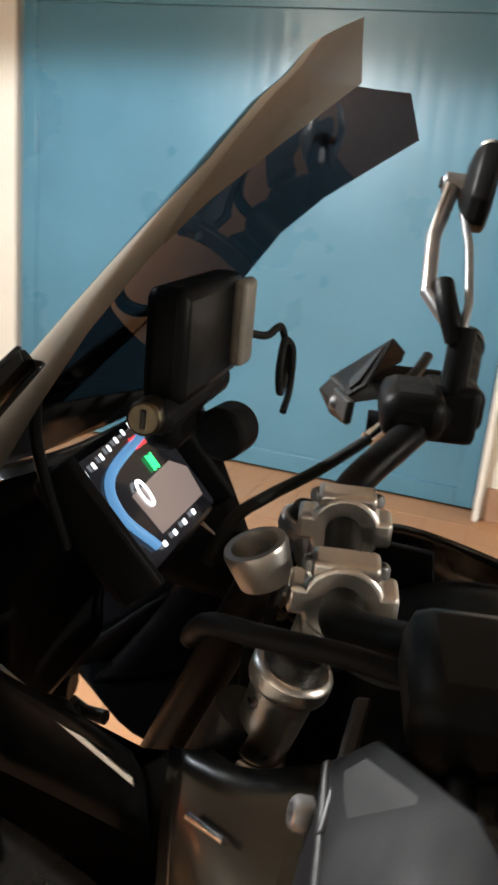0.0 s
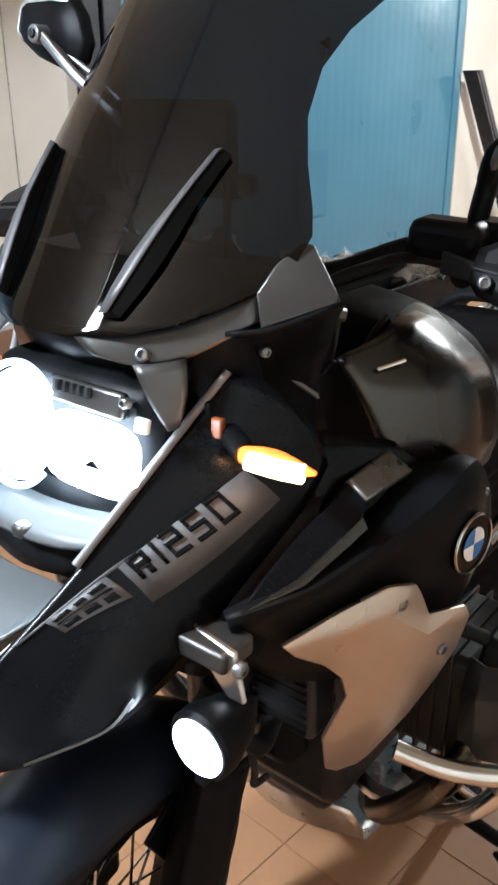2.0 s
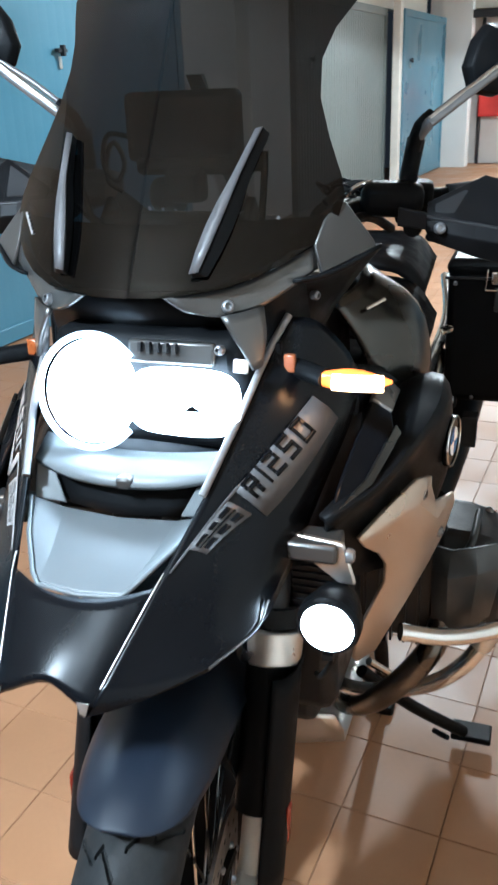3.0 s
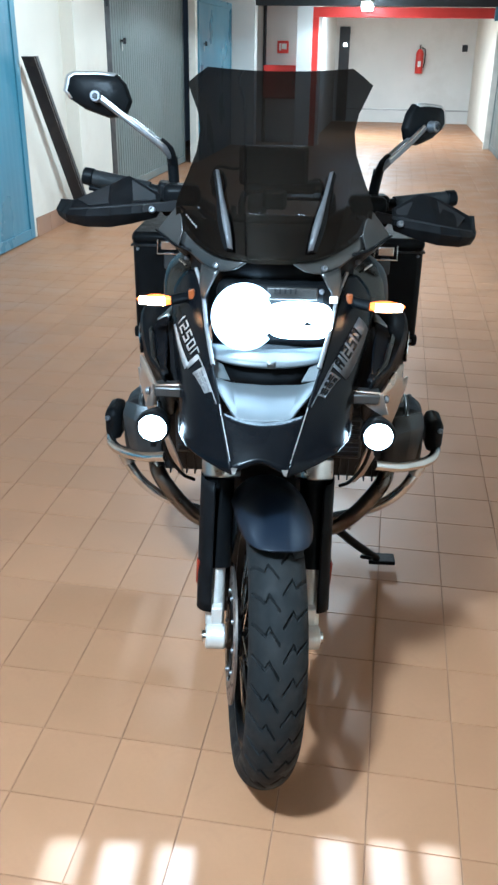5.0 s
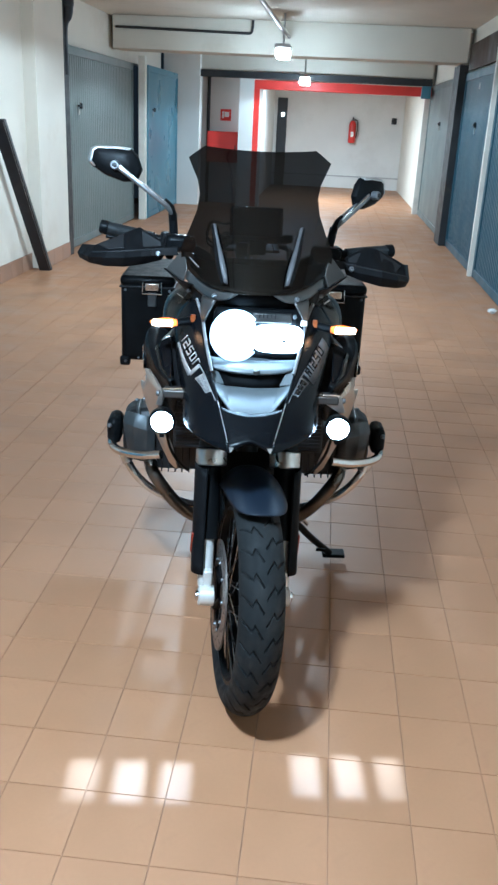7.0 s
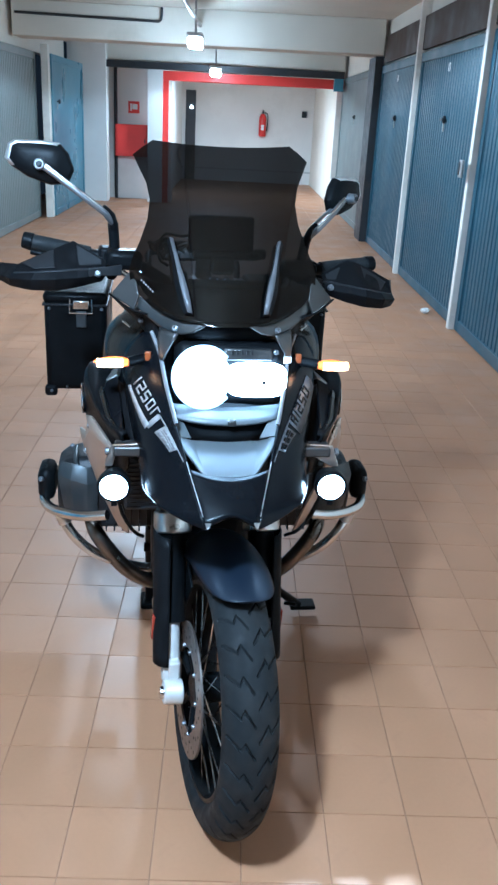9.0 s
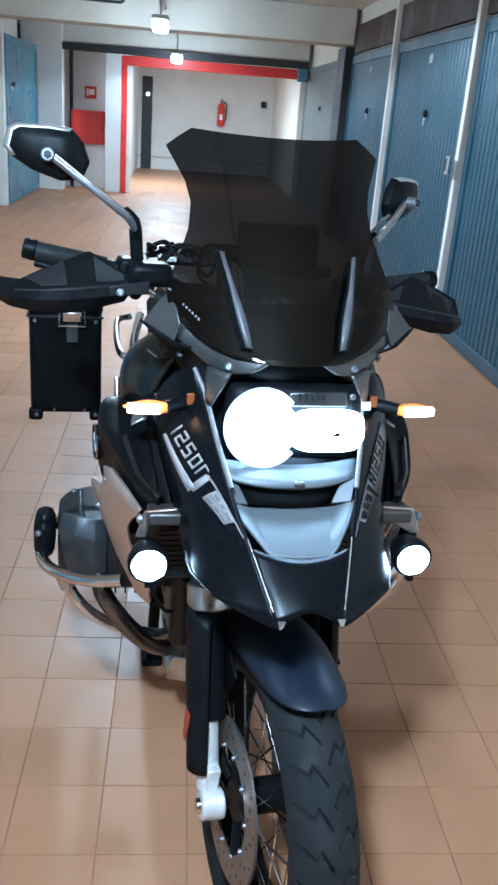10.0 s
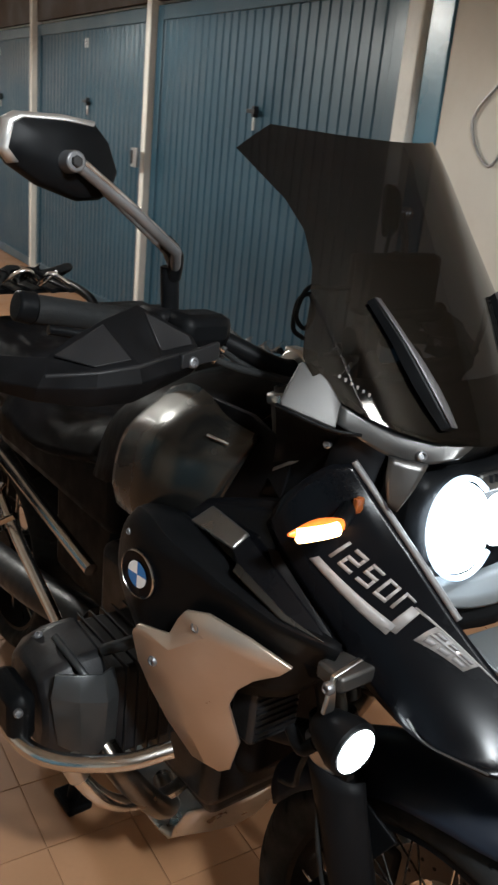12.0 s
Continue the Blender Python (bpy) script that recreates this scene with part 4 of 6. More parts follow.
for s in (-1, 1):
    bp("fairing_joint", shell([flip([(0.204, 0.102, 0.990), (0.222, 0.125, 0.995)], s), flip([(0.186, 0.028, 0.926), (0.224, 0.062, 0.912)], s), flip([(0.172, -0.040, 0.868), (0.219, 0.022, 0.864)], s)], 3), M_MATTE, "black joint between the panels", solid=0.003)

# headlight: one round and one long lens
hl = bp("headlight", boxes((0.010, 0.02, 1.052, 0.232, 0.06, 0.135)), M_SATIN, "lit headlight with a round and a long lens", bevel=0.02)
HN = Vector((0, -0.95, 0.25)).normalized()


def lens_shape(cx, cz, rx, rz, seg=40, sq=2.0):
    return [(cx + rx * abs(math.cos(a)) ** (2 / sq) * math.copysign(1, math.cos(a)), 0, cz + rz * abs(math.sin(a)) ** (2 / sq) * math.copysign(1, math.sin(a))) for a in (2 * math.pi * k / seg for k in range(seg))]


HM = Matrix.Translation((0, -0.028, 1.054)) @ Matrix.Rotation(radians(-14), 4, "X")


def dome(name, cx, cz, rx, rz, depth, material, label="", sq=2.0, base=0.0):
    bm = bmesh.new()
    rows = []
    for k in range(7):
        f = k / 6
        rows.append([HM @ Vector((cx + (p[0] - cx) * (1 - f ** 2), base - depth * (1 - (1 - f) ** 2), cz + (p[2] - cz) * (1 - f ** 2))) for p in lens_shape(cx, cz, rx, rz, 40, sq)])
    grid(bm, rows[:-1], True)
    c = bm.verts.new(HM @ Vector((cx, base - depth, cz)))
    bm.verts.ensure_lookup_table()
    last = [bm.verts[5 * 40 + k] for k in range(40)]
    for k in range(40):
        bm.faces.new((last[k], last[(k + 1) % 40], c))
    return bp(name, bm, material, label, hl)


dome("round_reflector", -0.047, 0.0, 0.056, 0.057, 0.012, M_LED, "bright round headlight lens")
dome("long_reflector", 0.062, -0.004, 0.064, 0.036, 0.010, M_LED, "bright long headlight lens", 3.5)
bm = bmesh.new()
tube(bm, [HM @ Vector((-0.047 + 0.0625 * math.cos(a), -0.004, 0.0625 * math.sin(a))) for a in (0.7 + k * 0.35 for k in range(15))], 0.0035, 10, 3)
bp("light_ring", bm, M_LEDSOFT, "glowing ring around the round lens", hl)
for x in (0.012, 0.022, 0.032, 0.042, 0.052):
    bp("vent_slot", turned(boxes((x, -0.004, 0.052, 0.004, 0.006, 0.010)), HM), M_DARKENG, "", hl)
bp("lamp_cover", turned(boxes((0.045, 0.004, 0.047, 0.10, 0.01, 0.026)), HM), M_NOSE, "", hl, bevel=0.004)
bp("reflector_tab", turned(boxes((0.126, -0.004, 0.038, 0.016, 0.006, 0.014)), HM), M_WHITE, "small bright tab", hl, bevel=0.002)
bolt(HM @ Vector((0.102, -0.004, 0.053)), HN, 0.006, "screw", hl)
bp("lens_mark", turned(plate([(0.066, -0.0105, -0.012), (0.088, -0.0105, -0.012), (0.077, -0.0115, -0.005)], 0.002), HM), M_SATIN, "", hl)

# smoked screen
WIDTHS = ((1.160, 0.040), (1.165, 0.095), (1.174, 0.130), (1.186, 0.158), (1.203, 0.184), (1.224, 0.198), (1.243, 0.201), (1.264, 0.194), (1.300, 0.178), (1.340, 0.163), (1.380, 0.158), (1.412, 0.166), (1.440, 0.182), (1.465, 0.196), (1.482, 0.174), (1.497, 0.152))


def screen_y(x, z):
    k = (z - 1.18) / 0.135
    yc = -0.018 + 0.1025 * k + 0.003 * k * k
    return yc + 2.35 * x * x


rows = [[(w * t, screen_y(w * t, z), z - 0.006 * (1 - t * t) * (z > 1.47)) for t in (k / 12 - 1 for k in range(25))] for z, w in WIDTHS]
bm = bmesh.new()
grid(bm, rows)
scr = bp("windscreen", bm, M_SCREEN, "tall smoked touring windscreen", solid=0.0)
for s in (-1, 1):
    rows = []
    for k in range(7):
        f = k / 6
        x, z = s * (0.079 + 0.036 * f), 1.177 + 0.130 * f
        y, w, h = screen_y(x, z), 0.0105 * (0.55 + 0.45 * math.sin(math.pi * min(1, f * 1.3 + 0.1))), 0.004 + 0.010 * math.sin(math.pi * min(1, f * 0.8 + 0.1))
        rows.append([(x - w * 1.1 * s, y - 0.002, z), (x - w * 0.9 * s, y - h * 1.1, z + 0.006), (x + w * 0.55 * s, y - h * 0.95, z + 0.008), (x + w * 1.35 * s, y - 0.001, z + 0.002)])
    bm = bmesh.new()
    vs = grid(bm, rows)
    bm.faces.new(vs[0])
    bm.faces.new(vs[-1][::-1])
    bp("screen_fin", bm, M_SATIN, "dark wind deflector fin on the screen", scr, bevel=0.002)
    bm = bmesh.new()
    grid(bm, [[Vector(r[1]).lerp(Vector(r[2]), g) + Vector((-0.0006 * s, -0.0022, 0.0004)) for g in (0.0, 0.5, 0.95)] for r in rows])
    bp("fin_edge", bm, M_BAND, "pale face along the fin", scr, solid=0.001)
    bp("screen_bracket", pipe([(s * 0.10, 0.13, 1.18), (s * 0.112, 0.115, 1.25), (s * 0.115, 0.115, 1.29)], r=0.004), M_SATIN, "", scr)

# dark cover behind the lower screen
rows = [[(0.92 * w * t, screen_y(0.92 * w * t, z) + 0.012, z) for t in (k / 8 - 1 for k in range(17))] for z, w in WIDTHS[1:6]]
bm = bmesh.new()
grid(bm, rows)
bp("screen_cover", bm, M_MATTE, "black cover behind the lower screen", scr, solid=0.003)
for k in range(6):
    x, z = -0.174 + 0.0046 * k, 1.227 - 0.0033 * k
    bp("label_bar", boxes((x, screen_y(x, z) - 0.0015, z, 0.0030, 0.0016, 0.0034 + 0.001 * (k % 2))), M_DECAL, "", scr)

# crumpled clear film on the tank, clip on the shoulder
film = thing("plastic_film", "crumpled clear plastic film lying on the tank", "plastic film")
bm = bmesh.new()
rows = []
for i in range(19):
    row = []
    for j in range(15):
        p = Vector((-0.095 + 0.0105 * i, 0.50 + 0.0105 * j, 0))
        h = abs(noise.noise(p * 28)) * 0.055 + abs(noise.noise(p * 75 + Vector((3, 1, 2)))) * 0.022
        q = p + Vector((noise.noise(p * 60), noise.noise(p * 60 + Vector((5, 0, 0))), 0)) * 0.014
        row.append((q.x, q.y, 1.122 - (p.y - 0.5) * 0.18 - 0.25 * p.x * p.x + h))
    rows.append(row)
grid(bm, rows)
part("sheet", bm, M_FILM, film, sharp=8)
bp("shoulder_clip", pipe([(-0.200, 0.255, 1.0855), (-0.219, 0.281, 1.093)], r=0.0026, steps=1), M_STEEL, "small bright clip")
bp("shoulder_clip", pipe([(0.200, 0.255, 1.0855), (0.219, 0.281, 1.093)], r=0.0026, steps=1), M_STEEL, "small bright clip")

bp("lever_hose", pipe([(-0.24, 0.317, 1.215), (-0.20, 0.288, 1.192), (-0.14, 0.254, 1.176), (-0.09, 0.226, 1.167), (-0.05, 0.206, 1.157), (-0.035, 0.19, 1.12)], r=0.0055), M_RUBBER, "black hose from the brake lever")
bp("hose_union", pipe([(-0.232, 0.311, 1.210), (-0.206, 0.292, 1.195)], r=0.0072, steps=1), M_STEEL, "bright hose union")
# instrument display, lock, navigation box, cable
tm = Matrix.Translation((0.005, 0.140, 1.183)) @ Matrix.Rotation(radians(-48), 4, "X") @ Matrix.Rotation(math.pi, 4, "Z")
tft = bp("instrument_display", turned(boxes((0, 0, 0, 0.180, 0.106, 0.022)), tm), M_SATIN, "lit colour instrument display", bevel=0.008)
bp("glass", turned(boxes((0, 0, 0.0125, 0.168, 0.092, 0.002)), tm), M_TFT, "", tft)
for rx in (-0.088, 0.088):
    bp("display_rim", turned(boxes((rx, 0, 0.014, 0.010, 0.104, 0.034)), tm), M_MATTE, "", tft, bevel=0.003)
bp("grey_field", turned(plate([(-0.022, -0.032, 0.014), (0.070, -0.034, 0.014), (0.077, -0.008, 0.014), (0.056, 0.006, 0.014), (-0.026, 0.004, 0.014)], 0.0008), tm), M_TFTGREY, "", tft)
bp("blue_band", turned(pipe([(-0.04, -0.035, 0.015), (-0.055, 0.0, 0.015), (-0.035, 0.025, 0.015), (0.04, 0.036, 0.015)], r=0.004), tm), M_TFTBLUE, "", tft)
bp("red_band", turned(boxes((0.030, 0.034, 0.0155, 0.02, 0.010, 0.002)), tm), M_TFTRED, "", tft)
bp("gear_mark", turned(boxes((0.026, 0.014, 0.0155, 0.003, 0.014, 0.001), (0.034, 0.014, 0.0155, 0.003, 0.014, 0.001), (0.030, 0.014, 0.0155, 0.004, 0.012, 0.001)), tm), M_TFTGREEN, "", tft)
bp("status_dot", turned(boxes((-0.07, -0.035, 0.0155, 0.008, 0.008, 0.001)), tm), M_TFTGREEN, "", tft)
for k in range(7):
    bp("scale_mark", turned(boxes((-0.062 + 0.016 * k, 0.036 + 0.002 * k, 0.0155, 0.003, 0.005, 0.001)), tm), M_TFTWHITE, "", tft)
for k in range(4):
    bp("scale_mark", turned(boxes((-0.03 + 0.022 * k, -0.038, 0.0155, 0.005, 0.004, 0.001)), tm), M_TFTWHITE, "", tft)
cv = bpy.data.curves.new("speed_digit", "FONT")
cv.body, cv.size, cv.extrude, cv.align_x = "0", 0.034, 0.0004, "CENTER"
ob = new("speed_digit", cv)
cv.materials.append(M_TFTWHITE)
ob.parent = tft
ob.matrix_world = tm @ Matrix.Translation((-0.010, -0.012, 0.0158))

nav = bp("navigation_box", boxes((-0.004, 0.178, 1.315, 0.142, 0.030, 0.078)), M_SATIN, "black navigation unit behind the screen", bevel=0.008)
bp("navigation_back", boxes((-0.056, 0.198, 1.318, 0.030, 0.012, 0.066)), M_PLATE, "grey rear plate", nav, bevel=0.004)
bp("navigation_cradle", boxes((0.01, 0.176, 1.272, 0.15, 0.030, 0.022), (0.0, 0.165, 1.250, 0.05, 0.026, 0.04)), M_MATTE, "", nav, bevel=0.008)
bp("cradle_lock", rod(bmesh.new(), (0.070, 0.175, 1.274), (0.094, 0.177, 1.275), 0.0115, None, 24), M_BRASS, "brass lock barrel", nav, bevel=0.002)
bp("key_slot", boxes((0.0945, 0.177, 1.275, 0.003, 0.003, 0.012)), M_DARKENG, "", nav)
bp("screen_knob", rod(bmesh.new(), (-0.02, 0.195, 1.235), (-0.055, 0.20, 1.235), 0.021, None, 24), M_MATTE, "black adjuster knob", bevel=0.004)
bp("charging_cable", pipe([(-0.068, 0.196, 1.308), (-0.09, 0.21, 1.303), (-0.125, 0.215, 1.305), (-0.137, 0.22, 1.27), (-0.12, 0.22, 1.25), (-0.107, 0.22, 1.27), (-0.117, 0.22, 1.295), (-0.132, 0.225, 1.285), (-0.135, 0.225, 1.25), (-0.115, 0.225, 1.235)], r=0.0032), M_RUBBER, "coiled black charging cable")

# top yoke and handlebar
yoke = bp("top_yoke", pipe([(-0.106, 0.270, 1.120), (-0.06, 0.285, 1.126), (0, 0.292, 1.130), (0.06, 0.285, 1.126), (0.106, 0.270, 1.120)], r=0.016), M_ALU, "silver cast top yoke", None, True)
for s in (-1, 1):
    bm = bmesh.new()
    rod(bm, (s * 0.110, 0.258, 1.075), (s * 0.106, 0.273, 1.128), 0.019, 0.022, 28)
    rod(bm, (s * 0.106, 0.273, 1.126), (s * 0.106, 0.277, 1.142), 0.027, 0.027, 28)
    bp("fork_top_clamp", bm, M_ALU, "silver fork clamp", yoke, True, bevel=0.004)
    bp("fork_cap", rod(bmesh.new(), (s * 0.106, 0.274, 1.140), (s * 0.106, 0.278, 1.152), 0.019, 0.017, 24), M_DARKENG, "", yoke, True, bevel=0.002)
    bp("yoke_end_ball", rod(bmesh.new(), (s * 0.112, 0.252, 1.04), (s * 0.111, 0.260, 1.074), 0.015, 0.020, 20), M_ALU, "", yoke, True, bevel=0.004)
    bm = bmesh.new()
    rod(bm, (s * 0.040, 0.303, 1.165), (s * 0.070, 0.303, 1.165), 0.029, 0.029, 24)
    bp("bar_clamp", bm, M_ALU, "silver handlebar clamp", yoke, True, bevel=0.004)
    bp("clamp_flange", boxes((s * 0.055, 0.303, 1.165, 0.030, 0.074, 0.022)), M_ALU, "", yoke, True, bevel=0.004)
    bp("clamp_foot", boxes((s * 0.055, 0.298, 1.140, 0.028, 0.044, 0.03)), M_ALU, "", yoke, True, bevel=0.004)
    bp("clamp_cap", boxes((s * 0.055, 0.303, 1.188, 0.026, 0.046, 0.014)), M_ALU, "", yoke, True, bevel=0.004)
    for y in (0.280, 0.326):
        bolt((s * 0.056, y, 1.188), (0, 0, 1), 0.007, "clamp_bolt", yoke, True)

bp("steering_ring", lathe([(-0.014, 0.015), (-0.014, 0.021), (0.012, 0.0245), (0.016, 0.0235), (0.016, 0.018), (0.004, 0.016), (-0.014, 0.015)], 32, Matrix.Translation((0.02, 0.246, 1.158)) @ Matrix.Rotation(radians(-80), 4, "Y") @ Matrix.Rotation(radians(-20), 4, "Z")), M_ALU, "open silver ring on the yoke", yoke)
bp("clutch_hose", pipe([(0.108, 0.222, 1.138), (0.116, 0.226, 1.148), (0.148, 0.245, 1.176), (0.167, 0.28, 1.186), (0.174, 0.34, 1.188), (0.182, 0.40, 1.178), (0.195, 0.46, 1.155)], r=0.0068), M_MATTE, "thick black hose beside the handlebar")
BAR = [(-0.425, 0.375, 1.251), (-0.27, 0.345, 1.232), (-0.18, 0.300, 1.222), (-0.11, 0.250, 1.192), (-0.06, 0.245, 1.183), (0.06, 0.245, 1.183), (0.11, 0.250, 1.192), (0.18, 0.300, 1.222), (0.27, 0.345, 1.232), (0.425, 0.375, 1.251)]
hb = bp("handlebar", pipe(BAR, r=0.0145, seg=16), M_SATIN, "black tapered handlebar", None, BARS)
for s in (-1, 1):
    bm = bmesh.new()
    tube(bm, flip([(0.290, 0.350, 1.234), (0.36, 0.364, 1.243), (0.420, 0.374, 1.250)], s), 0.0185, 20, 4)
    bp("grip", bm, M_RUBBER, "black rubber grip", hb, BARS)
    bp("bar_end_weight", rod(bmesh.new(), (s * 0.420, 0.374, 1.250), (s * 0.444, 0.378, 1.254), 0.021, 0.019, 20), M_SATIN, "", hb, BARS, bevel=0.003)
    bm = boxes((s * 0.245, 0.338, 1.228, 0.05, 0.055, 0.058), (s * 0.262, 0.36, 1.226, 0.03, 0.03, 0.04))
    bp("switchgear", bm, M_MATTE, "black switchgear", hb, BARS, bevel=0.008)
    bm = boxes((s * 0.215, 0.300, 1.236, 0.085, 0.06, 0.045))
    bp("fluid_reservoir", bm, M_SATIN, "black fluid reservoir", hb, BARS, bevel=0.014)
    bp("lever", pipe(flip([(0.235, 0.298, 1.222), (0.30, 0.292, 1.222), (0.37, 0.316, 1.228), (0.425, 0.332, 1.234)], s), r=0.0065), M_SATIN, "", hb, BARS)
    bp("brake_hose", pipe(flip([(0.185, 0.295, 1.218), (0.15, 0.27, 1.19), (0.10, 0.235, 1.165), (0.07, 0.20, 1.12), (0.06, 0.19, 1.04)], s), r=0.0055), M_RUBBER, "", hb, BARS)
    bp("hose_fitting", pipe(flip([(0.198, 0.300, 1.225), (0.172, 0.285, 1.208)], s), r=0.0075, steps=1), M_STEEL, "", hb, BARS)
    up = 0.014 if s > 0 else 0.003
    # hand guard: crest, ledge, blade and lower edge, from the mount outwards
    rows = [flip([(0.262, 0.258, 1.238), (0.333, 0.284, 1.272), (0.369, 0.300, 1.248 + up), (0.415, 0.302, 1.224 + 1.5 * up), (0.453, 0.288, 1.207 + 1.5 * up), (0.492, 0.360, 1.196 + 1.5 * up)], s),
            flip([(0.262, 0.240, 1.224), (0.325, 0.238, 1.218), (0.368, 0.226, 1.214), (0.415, 0.238, 1.206), (0.462, 0.275, 1.196), (0.500, 0.360, 1.186)], s),
            flip([(0.262, 0.236, 1.206), (0.325, 0.226, 1.200), (0.372, 0.212, 1.196), (0.425, 0.226, 1.190), (0.472, 0.272, 1.182), (0.505, 0.360, 1.176)], s),
            flip([(0.270, 0.244, 1.192), (0.325, 0.240, 1.176), (0.372, 0.228, 1.168), (0.425, 0.240, 1.164), (0.468, 0.285, 1.162), (0.498, 0.360, 1.162)], s)]
    bm = bmesh.new()
    grid(bm, rows)
    hg = bp("hand_guard", bm, M_MATTE, "matte black faceted hand guard", None, BARS, solid=0.004, sharp=12, bevel=0.0015)
    bp("guard_insert", plate(flip([(0.376, 0.291, 1.2435 + up), (0.446, 0.284, 1.2105 + up), (0.418, 0.241, 1.2095), (0.374, 0.232, 1.2175)], s), 0.003), M_INSERT, "dark grey guard insert", hg, BARS, bevel=0.001)
    bp("guard_insert", plate(flip([(0.272, 0.252, 1.238), (0.326, 0.276, 1.264), (0.322, 0.244, 1.223), (0.272, 0.243, 1.229)], s), 0.003), M_INSERT, "dark grey guard insert", hg, BARS, bevel=0.001)
    bp("guard_ledge", pipe(flip([(0.262, 0.238, 1.222), (0.325, 0.236, 1.216), (0.368, 0.224, 1.212), (0.415, 0.236, 1.204), (0.462, 0.273, 1.194)], s), r=0.003, steps=1), M_INSERT, "", hg, BARS)
    bp("guard_arm", plate(flip([(0.225, 0.248, 1.232), (0.300, 0.234, 1.222), (0.300, 0.232, 1.204), (0.225, 0.246, 1.208)], s), 0.008 * s, normal=(0, 1, 0)), M_INSERT, "", hg, BARS, bevel=0.002)
    bp("guard_mount", pipe(flip([(0.246, 0.262, 1.205), (0.245, 0.29, 1.205), (0.25, 0.32, 1.208)], s), r=0.013), M_MATTE, "", hg, BARS)
    bolt((s * 0.280, 0.228, 1.211), (s * 0.2, -1, 0.25), 0.0085, "guard_bolt", hg, BARS)
    # mirror, the left one swung back
    sw = Vector((-0.05, 0.072, -0.02)) if s > 0 else Vector((0, 0, 0))

    def swung(points):
        return [Vector(p) + sw * min(1, max(0, (abs(p[0]) - 0.24) / 0.16)) for p in points]

    mo = bp("mirror_stalk", pipe(swung(flip([(0.238, 0.330, 1.308), (0.262, 0.304, 1.336), (0.330, 0.308, 1.381), (0.398, 0.328, 1.424)], s)), r=0.0075, steps=1), M_STALK, "silver mirror stalk with an open middle", None, BARS)
    bp("stalk_rear_bar", pipe(swung(flip([(0.234, 0.338, 1.306), (0.250, 0.342, 1.332), (0.316, 0.343, 1.376), (0.392, 0.336, 1.420)], s)), r=0.0042, steps=1), M_STALK, "", mo, BARS)
    # bright line put in for the lit upper edge of the stalk
    bp("stalk_glint", pipe(swung(flip([(0.262, 0.302, 1.341), (0.330, 0.306, 1.386), (0.396, 0.323, 1.430)], s)), r=0.0030, steps=2), M_ALU, "", mo, BARS)
    bp("stalk_collar", pipe(swung(flip([(0.237, 0.334, 1.298), (0.246, 0.322, 1.328), (0.268, 0.318, 1.345)], s)), r=0.0105, steps=2), M_SATIN, "black collar round the lower stalk", mo, BARS)
    bp("stalk_foot", pipe(flip([(0.232, 0.335, 1.215), (0.234, 0.338, 1.26), (0.240, 0.340, 1.312)], s), r=0.0125), M_SATIN, "", mo, BARS)
    mm = Matrix.Translation(sw + Vector((s * 0.405, 0.358, 1.430))) @ Matrix.Rotation(radians(38 if s > 0 else -8), 4, "Z") @ Matrix.Rotation(radians(-6), 4, "X")
    bm = bmesh.new()
    base = [Vector((x * s, 0, z)) for x, z in ((0.080, 0.004), (0.073, 0.036), (0.060, 0.044), (0.0, 0.048), (-0.040, 0.046), (-0.060, 0.026), (-0.074, -0.008), (-0.064, -0.034), (-0.050, -0.042), (-0.022, -0.046), (0.030, -0.032), (0.066, -0.012))]
    rr = [[mm @ Vector((p.x * k, y, p.z * k)) for p in base] for k, y in ((0.93, 0.013), (1.0, 0.010), (1.0, 0.002), (0.93, -0.008), (0.72, -0.015), (0.4, -0.019))]
    vs = grid(bm, rr, BARS)
    bm.faces.new(vs[0])
    bm.faces.new(vs[-1][::-1])
    bp("mirror_head", bm, M_SATIN, "black mirror housing with a pale edge", mo, BARS, bevel=0.003, sharp=25)
    bm = bmesh.new()
    bm.faces.new([bm.verts.new(mm @ Vector((p.x * 0.9, 0.0142, p.z * 0.9))) for p in base])
    bp("mirror_glass", bm, M_MIRROR, "mirror glass", mo, BARS)
    bm = bmesh.new()
    band = [base[k] for k in (11, 0, 1, 2, 3, 4)]
    grid(bm, [[mm @ Vector((p.x * k, y, p.z * k)) for p in band] for k, y in ((1.0, 0.0), (0.985, -0.0035), (0.93, -0.0088), (0.86, -0.0114))])
    bp("mirror_trim", bm, M_TRIM, "pale silver trim", mo, BARS, solid=0.0016)
    bm = rod(bmesh.new(), mm @ Vector((0, -0.014, -0.004)), mm @ Vector((0, -0.040, -0.004)), 0.0135, 0.012, 24)
    bp("mirror_joint", bm, M_STALK, "", mo, BARS, bevel=0.002)
    bp("joint_bolt", rod(bmesh.new(), mm @ Vector((0, -0.038, -0.004)), mm @ Vector((0, -0.044, -0.004)), 0.0075, 0.0065, 6), M_DARKENG, "", mo, BARS, bevel=0.001)

